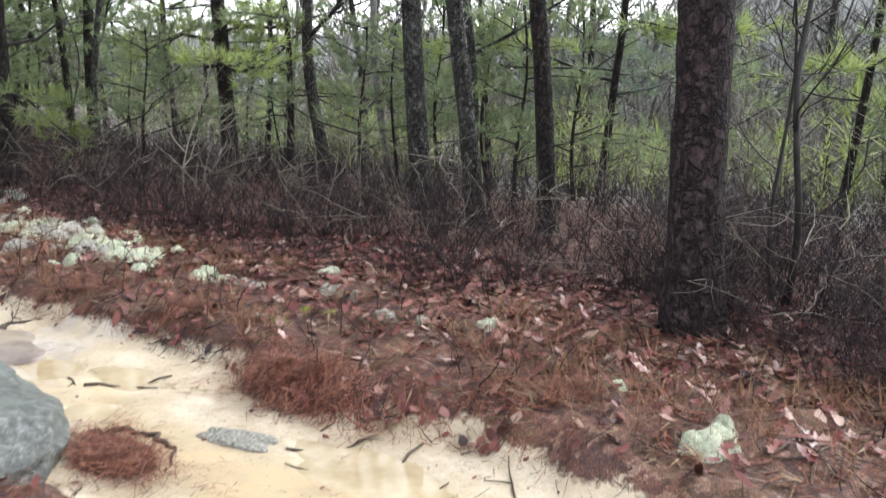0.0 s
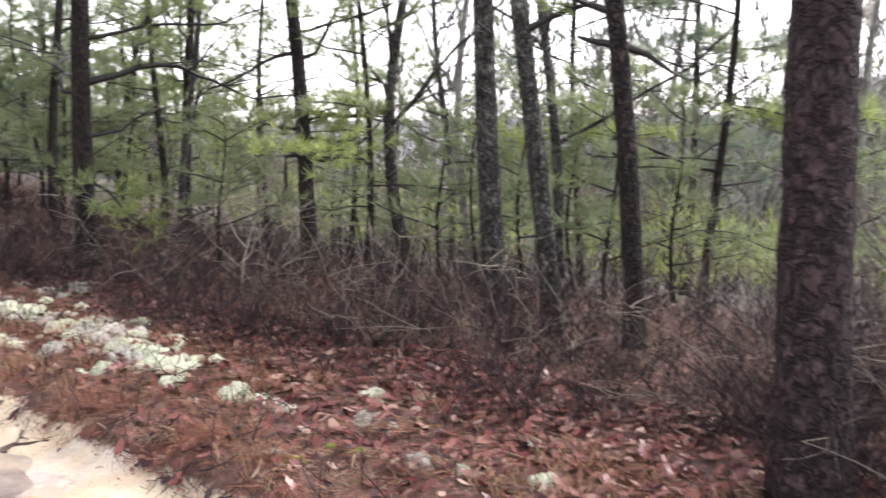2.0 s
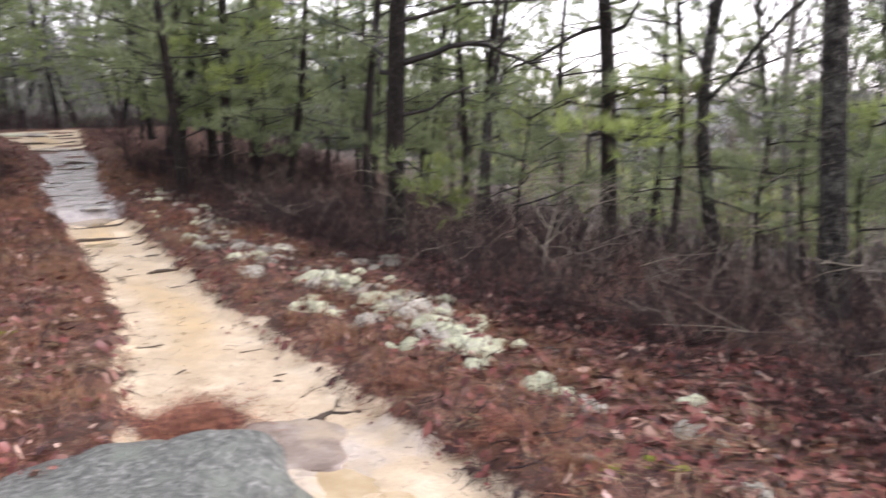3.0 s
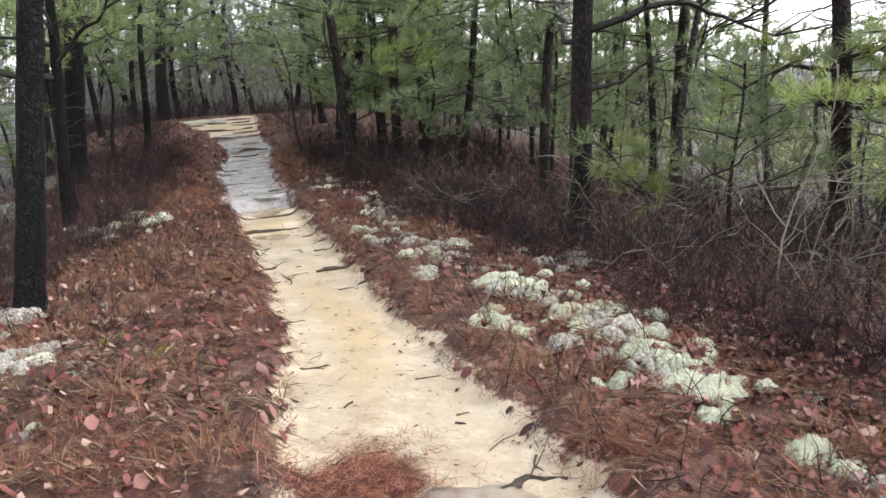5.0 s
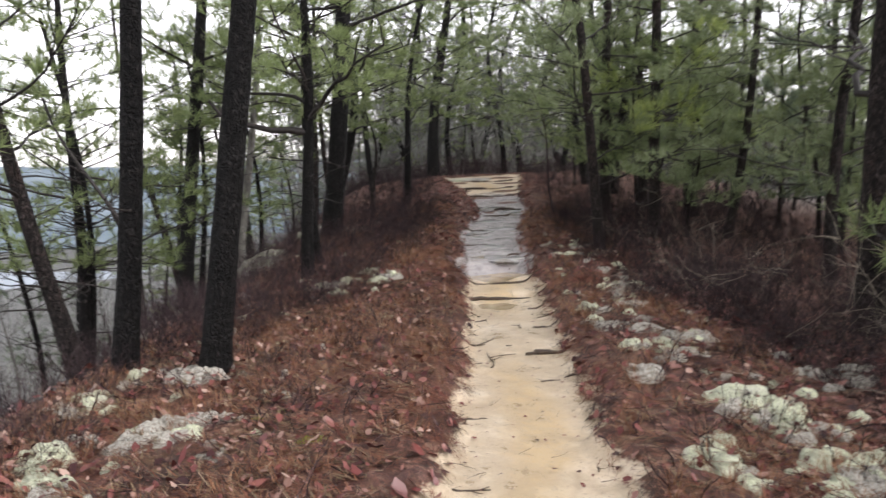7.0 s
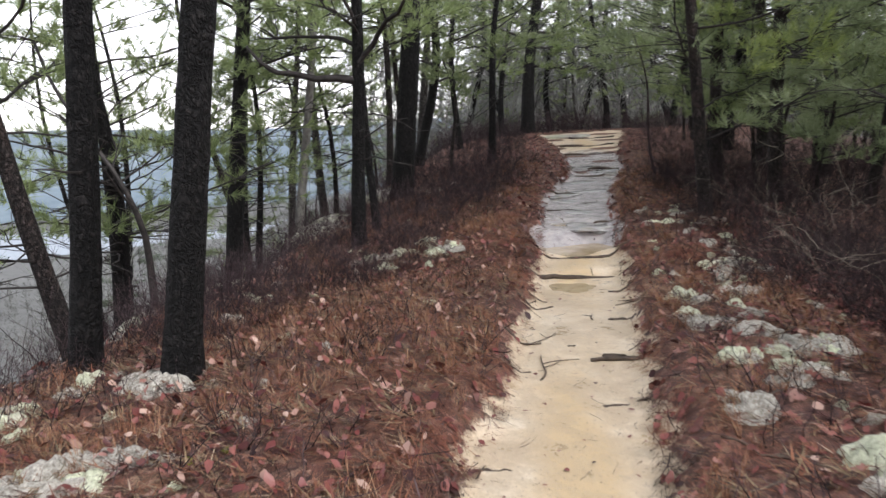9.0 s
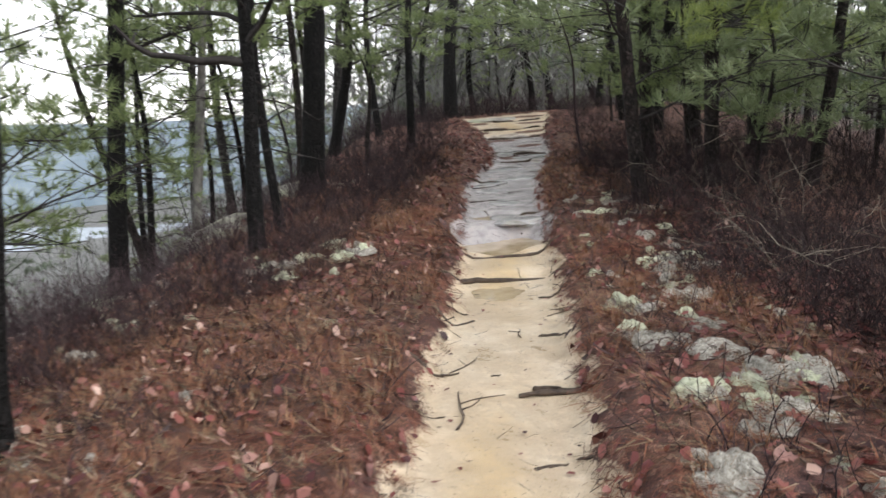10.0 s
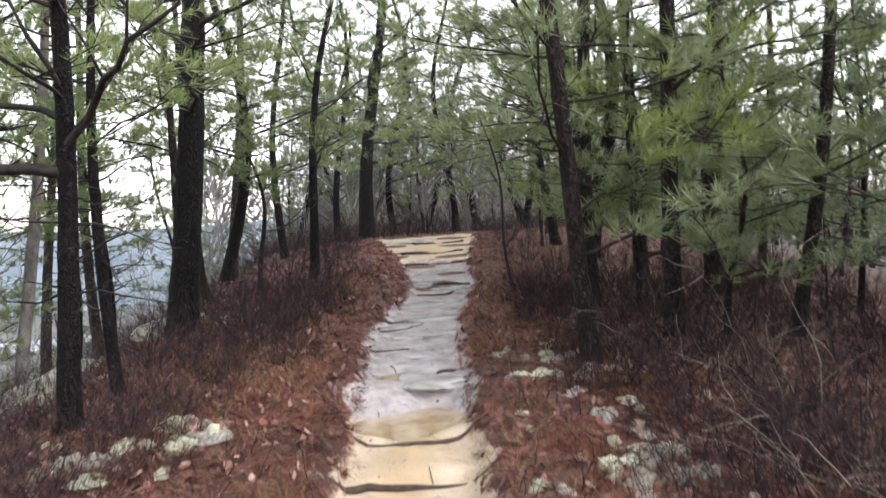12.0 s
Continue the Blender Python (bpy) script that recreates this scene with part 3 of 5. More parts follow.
def pine(x, y, h, r, seed, lean=(0, 0), curve=0.05, crown=(2.0, None), limbs=14, reach=1.6, dead=6, sprays=26, needles=None, bark=None,
         fine=False, own=(), wide=False, label="", group="", sink=0.0, spread_z=0.10):
    """A pitch pine: trunk, dead lower limbs, living limbs with sprays of needles. own: limbs given as (height, azimuth, length, rise, radius, kind)."""
    rng = random.Random(seed)
    z0 = ground_z(x, y) - sink
    tree = tagged(new("pine_tree"), label or "pitch pine with dark wet bark and green needles", "tree", group)
    tree.location = (x, y, z0)
    pts = trunk_path(rng, h, lean, curve)
    part("trunk", trunk_mesh(rng, pts, h, r, bark or BARK, fine), tree)
    top = crown[1] or h
    todo = [(z, az, ln, rise, rr, kind) for z, az, ln, rise, rr, kind in own]
    for i in range(dead):
        todo.append((rng.uniform(0.12, 0.55) * h, rng.uniform(0, 360), rng.uniform(0.3, 1.1), rng.uniform(-0.1, 0.3), 0.012, "dead"))
    for i in range(limbs):
        f = (i + rng.random()) / limbs
        z = crown[0] + (top - crown[0]) * f
        todo.append((z, i * 137.5 + rng.uniform(-30, 30), reach * (1 - 0.55 * f) * rng.uniform(0.7, 1.2), rng.uniform(0.0, 0.35) + 0.3 * f, max(0.012, r * 0.22 * (1 - 0.6 * f)), "live"))
    ends, bright, joined = [], [], Builder()
    for z, az, ln, rise, rr, kind in todo:
        z = min(z, h * 0.985)
        a = radians(az)
        start = on_path(pts, h, z)
        n = max(4, int(ln / (0.5 if wide else 0.22)))
        path = bent(rng, start, (math.cos(a), math.sin(a), rise), ln, n, 0.16 if kind == "live" else 0.34, 0.03 if kind == "live" else 0.0)
        lit = bright if kind == "fresh" else ends
        kind = "live" if kind == "fresh" else kind
        bd = Builder() if fine or kind == "bare" else joined
        bd.tube(path, taper(rr, rr * 0.3, n), 6 if bd is not joined else 4)
        subs = max(1, int(ln * ((2.5 if wide else 4) if kind == "live" else 3)))
        for s in range(subs):
            p = path[rng.randrange(max(1, n // 3), n + 1)]
            b2 = a + rng.choice((-1, 1)) * rng.uniform(0.4, 1.2)
            sl = ln * rng.uniform(0.2, 0.45)
            sp = bent(rng, p, (math.cos(b2), math.sin(b2), rise + rng.uniform(-0.2, 0.4)), sl, 2 if wide else 3, 0.2, 0.02)
            bd.tube(sp, taper(rr * 0.4, 0.003, len(sp) - 1), 3, False)
            if kind == "live":
                lit.append((sp[-1], sp[-1] - sp[-2]))
                lit.append((sp[-2], sp[-1] - sp[-2]))
        if kind == "live":
            count = int(sprays * ln / reach * (2.2 if lit is bright else 1) * (0.12 if z > 4.8 else 1))
            for c in range(max(1, round(count / 7))):
                p = path[rng.randrange(max(1, n // 3), n + 1)]
                pad = p + Vector((rng.gauss(0, 0.19) * ln, rng.gauss(0, 0.19) * ln, rng.gauss(0.04, spread_z)))
                joined.tube([p, p.lerp(pad, 0.5) + Vector((0, 0, rng.gauss(0, 0.03))), pad], [0.007, 0.006, 0.004], 3, False)
                for s in range(7):
                    off = Vector((rng.gauss(0, 0.115), rng.gauss(0, 0.115), rng.gauss(0, 0.035)))
                    lit.append((pad + off, off * 3 + Vector((math.cos(a) * 0.5, math.sin(a) * 0.5, 0.45))))
        if bd is not joined:
            part("limb", bd.mesh("limb", LIMB), tree)
    if joined.v:
        tagged(part("branchwork", joined.mesh("branchwork", LIMB), tree), kind="stuff")
    if bright:
        tagged(part("fresh_spray", crown_mesh("fresh_spray", bright, NEEDLES_FRESH, wide), tree, "bright yellow-green needle sprays"), kind="stuff")
    if ends:
        tagged(part("crown", crown_mesh("crown", ends, needles or NEEDLES, wide), tree), kind="stuff")
    return tree


def bare_tree(x, y, h, r, seed, lean=(0, 0), curve=0.12, limbs=9, material=None, low=0.3, label="", name="bare_tree", spread_up=0.7):
    """A leafless tree or sapling with forking crooked limbs."""
    rng = random.Random(seed)
    tree = tagged(new(name), label or "leafless grey-barked young tree with crooked thin limbs", "tree")
    tree.location = (x, y, ground_z(x, y))
    pts = trunk_path(rng, h, lean, curve)
    m = material or BARK_GREY
    part("trunk", trunk_mesh(rng, pts, h, r, m, False, 0.05), tree)
    bd = Builder()

    def fork(p, d, ln, rr, depth):
        k_ = 4 if depth == 0 else 2
        path = bent(rng, p, d, ln, k_, 0.2, 0.04)
        bd.tube(path, taper(rr, rr * 0.45, k_), 5 if depth == 0 else 3, False)
        if depth < 3:
            for k in range(3 if depth == 0 else 2):
                q = path[rng.randrange(1, k_ + 1)]
                a = rng.uniform(0, 2 * math.pi)
                fork(q, (path[-1] - path[0]).normalized() + Vector((math.cos(a), math.sin(a), 0.25)) * 0.75, ln * rng.uniform(0.4, 0.65), rr * 0.5, depth + 1)

    for i in range(limbs):
        z = h * (low + (0.97 - low) * (i + rng.random()) / limbs)
        a = i * 2.4 + rng.uniform(-0.5, 0.5)
        fork(on_path(pts, h, z), (math.cos(a), math.sin(a), spread_up), h * 0.24 * rng.uniform(0.6, 1.2), max(r * 0.45 * (1 - z / h * 0.7), 0.006), 0)
    tagged(part("branchwork", bd.mesh("branchwork", m), tree), kind="stuff")
    return tree


# ---- the pines and bare trees that stand along the walk ----
BIG_PINE = pine(1.42, 4.22, 11, 0.152, 11, (-0.01, 0.0), 0.015, (6, 11), 10, 1.8, 2, fine=True, bark=BARK_SCALY, label="thick pitch pine trunk with scaly wet bark beside the litter")
pine(-0.09, 7.55, 9.5, 0.102, 12, (-0.025, 0.0), 0.03, (5, 9.5), 9, 1.4, 4, fine=True, bark=BARK_LICHEN, label="slim pine with grey lichen on flaking bark")
pine(0.38, 6.9, 9.0, 0.08, 13, (-0.08, 0.0), 0.04, (5, 9), 9, 1.4, 4, fine=True, bark=BARK_LICHEN, own=((2.25, -35, 0.75, 0.3, 0.03, "bare"),), label="leaning slim pine with lichened bark")
pine(0.95, 6.55, 9.0, 0.078, 14, (-0.074, 0.0), 0.05, (2.9, 9), 10, 1.5, 3, fine=True, own=((2.1, 10, 0.42, 0.0, 0.035, "bare"), (2.1, 185, 0.3, 0.0, 0.035, "bare"), (2.3, 150, 1.0, 0.25, 0.03, "live")), label="dark slim pine with short broken stubs")
pine(-2.68, 10.85, 9.5, 0.105, 15, (-0.044, 0), 0.05, (2.6, 9.5), 16, 2.0, 12, own=((1.55, 10, 0.8, 0.05, 0.025, "fresh"), (1.65, 190, 1.3, 0.05, 0.03, "fresh"), (1.3, 60, 1.5, 0.05, 0.03, "bare"), (1.35, 185, 1.9, -0.05, 0.032, "bare"), (1.9, -5, 1.5, -0.25, 0.036, "bare"), (2.5, 15, 1.2, 0.2, 0.03, "bare"), (2.6, 170, 1.3, 0.1, 0.03, "bare"), (1.75, -20, 1.1, 0.02, 0.02, "fresh")), fine=True, label="pine with bright yellow-green low sprays", sprays=34)
pine(-5.04, 9.7, 9.5, 0.125, 16, (0.08, 0), 0.04, (2.5, 9.5), 18, 2.2, 6, own=((2.1, 15, 2.6, 0.18, 0.045, "bare"), (2.0, 190, 2.2, -0.1, 0.035, "bare"), (0.95, 330, 1.2, 0.0, 0.022, "fresh"), (1.0, 300, 1.0, 0.0, 0.02, "live"), (0.75, 340, 1.3, -0.1, 0.035, "bare"), (1.5, 10, 0.9, 0.4, 0.03, "bare")), fine=True, label="dark pine with a long crooked bare limb", sprays=36)
bare_tree(-1.34, 10.5, 7.5, 0.085, 17, (0.0, 0), 0.22, 11, BARK_LICHEN, 0.16, "crooked leafless tree with pale lichened bark")
bare_tree(2.06, 4.5, 2.98, 0.024, 18, (0.03, 0), 0.075, 11, LIMB, 0.14, "thin crooked leafless sapling", "sapling")
bare_tree(2.0, 4.55, 2.4, 0.015, 19, (-0.06, 0), 0.07, 9, LIMB, 0.2, "thin crooked leafless sapling beside a taller one", "sapling")
for i, (x, y, h) in enumerate(((0.1, 9.3, 2.4), (0.9, 8.7, 2.0), (1.7, 9.6, 2.6), (-0.8, 9.4, 1.8), (-3.4, 9.7, 1.7), (2.8, 8.2, 2.2))):
    pine(x, y, h, 0.025, 480 + i, (0.02, 0.02), 0.05, (0.35, h), 10, 1.1, 2, sprays=14, needles=NEEDLES_LIGHT, spread_z=0.06, label="young pine with soft light-green boughs over the brush")
pine(-7.39, 4.78, 10, 0.115, 21, (0.075, 0.15), 0.03, (3.8, 10), 16, 2.2, 2, fine=True, bark=BARK_BACKLIT, label="dark wet pine trunk leaning over the bank", sprays=34)
pine(-8.08, 4.26, 10, 0.10, 22, (0.04, 0.09), 0.04, (3.0, 10), 16, 2.2, 3, fine=True, bark=BARK_BACKLIT, label="dark wet pine trunk on the slope's edge", sprays=34)
pine(-15.1, 9.3, 11, 0.185, 23, (0.055, 0.10), 0.03, (2.6, 11), 24, 2.8, 4, fine=True, bark=BARK_BACKLIT, label="stout pine with backlit-dark bark beside the trail", sprays=32)
pine(-11.8, 7.42, 7.0, 0.09, 24, (-0.0, 0.0), 0.09, (2.4, 7), 14, 2.0, 18, own=((2.0, 235, 1.5, 0.3, 0.06, "bare"), (2.0, 30, 1.9, 1.1, 0.04, "bare"), (2.4, 200, 1.6, 0.9, 0.032, "bare"), (2.8, 60, 1.3, 0.7, 0.024, "bare"), (2.6, 300, 1.5, 0.5, 0.024, "bare")), fine=True, bark=BARK_BACKLIT, label="crooked small pine with a dark angled limb", sprays=40)
pine(-23.1, 16.5, 9, 0.2, 25, (0.06, 0.085), 0.1, (1.9, 9), 22, 2.6, 5, bark=BARK_BACKLIT, label="dark pine at the trail's crest", sprays=32)
pine(-10.04, 11.31, 10, 0.082, 26, (-0.06, -0.09), 0.06, (0.9, 10), 26, 2.1, 6, fine=True, needles=NEEDLES_LIGHT, label="leaning dark pine with low green boughs", sprays=32)
pine(-10.1, 12.5, 10, 0.09, 27, (0.0, 0), 0.04, (1.6, 10), 22, 2.0, 8, fine=True, own=((2.3, 40, 1.3, 0.1, 0.025, "fresh"), (2.0, 5, 1.5, 0.05, 0.025, "fresh")), needles=NEEDLES_LIGHT, label="straight pine with dark bark among the brush", sprays=32)
pine(-12.47, 14.7, 10, 0.10, 28, (0.01, 0.015), 0.05, (1.2, 10), 22, 2.1, 8, label="straight slim pine with dark bark", sprays=32)
pine(-12.0, 13.3, 9, 0.10, 29, (0.0, 0), 0.06, (1.0, 9), 22, 2.1, 5, needles=NEEDLES_LIGHT, label="slim pine with low green boughs", sprays=32)
pine(-11.2, 14.6, 10, 0.125, 30, (0.016, 0.02), 0.05, (1.4, 10), 22, 2.0, 8, own=((2.2, -55, 2.0, 0.1, 0.03, "fresh"), (1.6, -35, 1.8, 0.05, 0.03, "fresh")), label="straight pine with many dead lower limbs and bright sprays", sprays=32)
pine(-9.3, 13.2, 9, 0.07, 31, (0.1, 0.14), 0.08, (1.0, 9), 18, 1.8, 12, label="thin leaning pine with dead lower limbs", sprays=36)
pine(-7.0, 12.2, 8, 0.08, 33, (0.05, 0.03), 0.08, (0.6, 8), 26, 2.0, 6, needles=NEEDLES_LIGHT, label="bushy young pine with low green boughs", sprays=32)
pine(-5.9, 14.4, 8.5, 0.105, 34, (0.06, 0), 0.05, (2.2, 8.5), 18, 2.0, 12, label="slim pine with dead side limbs", sprays=36)
pine(-7.5, 15.0, 8.5, 0.07, 35, (0.1, 0.1), 0.14, (1.8, 8.5), 18, 2.0, 6, label="crooked slim pine behind the brush", sprays=36)
pine(-12.69, 7.99, 6.5, 0.06, 36, (0.0, 0.01), 0.10, (2.2, 6.5), 14, 1.6, 14, bark=BARK_BACKLIT, label="thin crooked dark pine", sprays=34)
pine(-14.9, 7.4, 8, 0.075, 37, (0.07, 0.11), 0.05, (2.6, 8), 14, 1.8, 14, bark=BARK_GREY, label="pale slim pine on the slope's edge", sprays=34)
pine(-20.9, 12.1, 9, 0.11, 38, (0.05, 0.07), 0.05, (1.8, 9), 20, 2.2, 6, bark=BARK_LICHEN, label="grey-barked pine beyond the ledge", sprays=32)
pine(-17.2, 12.15, 6.5, 0.085, 39, (0.10, 0.14), 0.16, (1.7, 6.5), 18, 2.2, 4, bark=BARK_BACKLIT, label="crooked leaning pine beside the trail", sprays=32)
pine(-13.9, 6.2, 9, 0.13, 40, (0.05, 0.10), 0.03, (2.8, 9), 16, 2.0, 10, fine=True, bark=BARK_BACKLIT, label="dark straight pine rooted on the slope", sprays=36)
pine(-10.0, 4.2, 6, 0.10, 41, (-0.10, -0.2), 0.06, (1.9, 6), 16, 2.4, 14, label="pine leaning out over the valley slope")
pine(-13.2, 4.6, 7, 0.09, 54, (0.0, 0.05), 0.1, (1.8, 7), 16, 2.3, 20, sprays=20, bark=BARK_BACKLIT, label="wind-bent dark pine down the valley slope")
pine(-12.4, 3.2, 6.5, 0.08, 55, (-0.05, 0.0), 0.12, (1.8, 6.5), 16, 2.2, 20, sprays=20, bark=BARK_BACKLIT, label="crooked dark pine down the valley slope")
bare_tree(-10.3, 4.9, 2.7, 0.042, 42, (-0.13, -0.28), 0.13, 5, LIMB, 0.4, "dark crooked leafless tree leaning over the slope")
pine(-17.6, 7.2, 6.5, 0.08, 43, (-0.05, -0.12), 0.14, (2.6, 6.5), 10, 1.9, 5, label="crooked wind-bent pine on the valley slope")
pine(-18.5, 8.2, 8.5, 0.085, 44, (0.03, 0.08), 0.05, (2.4, 8.5), 16, 1.9, 6, bark=BARK_LICHEN, label="slim lichened pine on the valley slope", sprays=36)
pine(-19.4, 9.2, 8.5, 0.095, 45, (0.0, 0.0), 0.07, (2.0, 8.5), 18, 2.0, 6, bark=BARK_LICHEN, label="slim lichened pine on the valley slope", sprays=38)
pine(-17.2, 9.9, 8.5, 0.07, 46, (0.01, 0.02), 0.06, (2.2, 8.5), 16, 1.8, 5, label="thin dark pine behind the stout pine", sprays=36)
pine(-17.4, 10.4, 8.5, 0.06, 47, (-0.02, -0.04), 0.06, (2.2, 8.5), 16, 1.8, 5, label="thin dark pine behind the stout pine", sprays=36)
pine(-16.6, 11.0, 2.2, 0.05, 48, (-0.05, -0.06), 0.1, (1.4, 2.2), 4, 0.6, 3, label="broken-topped dead pine stem")
pine(2.1, 11.4, 7.5, 0.055, 49, (0.03, 0.0), 0.05, (0.8, 7.5), 24, 2.0, 6, needles=NEEDLES_BLUE, label="slim young pine with soft blue-green boughs", sprays=40)
bare_tree(-13.2, 13.1, 2.4, 0.025, 50, (-0.09, -0.12), 0.06, 5, TWIG_DARK, 0.15, "dark forked leafless sapling at the trail's edge", "sapling")
bare_tree(-2.3, 7.5, 1.6, 0.009, 53, (0.05, 0.1), 0.12, 7, TWIG_PALE, 0.2, "pale leafless sapling with spreading limbs", "sapling")

bd = Builder()
for r in range(7):
    for k in range(10):
        an = -0.45 + 0.9 * k / 9
        wv = 0.75 * math.sin(math.pi * r / 6) ** 0.6 + 0.08 * math.sin(k * 2.2 + r)
        bd.v.append(Vector((math.cos(radians(-60) + an * wv * 0.5) * 0.148, math.sin(radians(-60) + an * wv * 0.5) * 0.148, 1.93 + 0.024 * r)))
for r in range(6):
    for k in range(9):
        bd.f.append((r * 10 + k, r * 10 + k + 1, r * 10 + k + 11, r * 10 + k + 10))
part("bark_scar", bd.mesh("bark_scar", LICHEN_GREY), BIG_PINE, "pale bare scar in the bark")

for i, (u, v, h, low, nd) in enumerate(((6.4, 6.6, 6.5, 0.8, NEEDLES_LIGHT), (9.4, 6.2, 6.5, 1.2, NEEDLES), (5.6, 8.2, 7.0, 1.0, NEEDLES_LIGHT), (12.8, 5.6, 6.5, 1.2, NEEDLES_LIGHT))):
    x, y = to_xy(u, v)
    pine(float(x), float(y), h, 0.065, 440 + i, (0.02, 0.02), 0.08, (low, h), 14, 2.0, 4, sprays=22, needles=nd, label="bushy green pine rising out of the dark brush")

for i, (u, v, h, nd) in enumerate(((19.0, -2.4, 8, NEEDLES), (22.8, -1.6, 8.5, NEEDLES_LIGHT), (21.2, 3.2, 8, NEEDLES), (17.2, 3.3, 8.5, NEEDLES_LIGHT), (24.5, 1.6, 8, NEEDLES), (14.6, 3.5, 8.5, NEEDLES), (26.5, -0.2, 9, NEEDLES), (25.2, -3.0, 8, NEEDLES_LIGHT), (16.0, -3.0, 7.5, NEEDLES_LIGHT), (13.0, 2.9, 7.5, NEEDLES_LIGHT), (27.0, 2.4, 8, NEEDLES_BLUE), (28.0, -1.8, 7.5, NEEDLES), (24.2, 3.6, 8, NEEDLES), (29.0, 0.6, 7.5, NEEDLES_BLUE))):
    x, y = to_xy(u, v)
    pine(float(x), float(y), h, 0.09 + 0.004 * i, 400 + i, (0.02, 0.03), 0.16 + 0.02 * i, (1.5 if v < 2 else 0.9, h), 20, 2.6, 6, sprays=30, needles=nd, wide=True, bark=BARK_BACKLIT, label="spreading green pine beside the climbing trail")

for i, (u, v, h) in enumerate(((-7.6, 5.6, 5.5), (-5.6, 7.6, 6.0), (-3.4, 6.3, 5.5), (-1.2, 7.8, 6.0), (0.8, 6.0, 5.5), (2.6, 7.4, 6.0))):
    x, y = to_xy(u, v)
    pine(float(x), float(y), h, 0.05, 470 + i, (0.02, 0.02), 0.1, (0.8, h), 12, 2.0, 5, sprays=22, needles=NEEDLES_LIGHT, spread_z=0.05, own=((1.3, 80 * i, 1.7, 0.05, 0.02, "fresh"), (1.8, 80 * i + 150, 1.5, 0.05, 0.02, "fresh")), label="young pine with light-green layered boughs behind the brush")
for i, (u, v, h) in enumerate(((-8.2, 6.6, 7.5), (-6.4, 5.2, 6.5), (-4.4, 8.4, 8.5), (-2.2, 5.6, 7.0), (-0.4, 6.6, 8.0), (1.6, 8.6, 8.5), (-9.6, 7.8, 8.0), (-5.2, 10.2, 9.0), (-1.4, 10.0, 9.0), (4.0, 5.4, 7.0))):
    x, y = to_xy(u, v)
    bare_tree(float(x), float(y), h, 0.055, 500 + i, (0.02, 0.03), 0.16, 11, BARK_LICHEN if i % 2 else BARK_GREY, 0.2, "pale grey leafless tree with crooked limbs behind the brush")

for i, (u, v, h, nd) in enumerate(((8.6, 3.5, 2.8, NEEDLES_LIGHT), (10.2, 3.1, 3.4, NEEDLES), (11.8, 3.9, 3.0, NEEDLES_LIGHT), (13.4, 2.9, 3.3, NEEDLES), (15.0, 3.5, 3.4, NEEDLES_LIGHT), (17.0, 3.0, 3.6, NEEDLES), (9.4, 5.2, 3.6, NEEDLES_LIGHT),
                                   (12.6, 5.2, 3.8, NEEDLES), (7.0, 5.1, 3.2, NEEDLES_LIGHT), (19.0, 3.4, 3.6, NEEDLES))):
    x, y = to_xy(u, v)
    pine(float(x), float(y), h, 0.035, 540 + i, (0.03, 0.02), 0.08, (0.45, h), 15, 1.35, 4, sprays=26, needles=nd, label="low young pine with soft green boughs among the brush")

for i, (u, v, h) in enumerate(((7.0, -5.2, 5.0), (8.8, -6.2, 6.0), (9.8, -4.5, 4.6), (12.2, -5.6, 5.6), (14.6, -4.6, 5.0), (11.0, -8.0, 7.5), (16.4, -6.0, 6.0))):
    x, y = to_xy(u, v)
    pine(float(x), float(y), h, 0.06, 560 + i, (0.03 * (-1) ** i, -0.05), 0.2, (0.34 * h, h), 16, 1.9, 20, sprays=22, bark=BARK_BACKLIT, label="crooked wind-bent dark pine on the valley slope")

# ---- the woods further off ----
wood_rng = random.Random(5)
PINES = [pine(0, 0, h, 0.06, 100 + i, (0.02, 0), 0.2, (low, h), 18, rch, 6, sprays=28, needles=nd, wide=True, group="pines of the woods further off", label=lb)
         for i, (h, low, rch, nd, lb) in enumerate((
             (7.5, 1.0, 2.0, NEEDLES, "green pine of the woods behind the brush"), (6.5, 0.6, 1.9, NEEDLES_BLUE, "blue-green pine of the woods behind the brush"),
             (8.5, 2.0, 2.1, NEEDLES, "tall green pine of the woods behind the brush"), (5.0, 0.4, 1.8, NEEDLES_LIGHT, "low bushy pine of the woods behind the brush"),
             (6.0, 1.2, 1.9, NEEDLES_LIGHT, "yellow-green pine of the woods behind the brush")))]
BARES = [bare_tree(0, 0, h, 0.06, 200 + i, (0.03, 0), 0.3, 9, m, 0.25, "grey leafless tree of the woods further off") for i, (h, m) in enumerate(((6.5, BARK_GREY), (7.5, BARK_LICHEN), (5.0, BARK_GREY)))]


def plant(kind, u, v, scale, first):
    x, y = to_xy(u, v)
    m = Matrix.LocRotScale((x, y, ground_z(x, y) - 0.05), Euler((wood_rng.gauss(0, 0.03), wood_rng.gauss(0, 0.03), wood_rng.uniform(0, 6.28))), Vector((scale,) * 3))
    if kind not in first:
        first.add(kind)
        kind.matrix_basis = m
        return kind
    return copy_thing(kind, m)


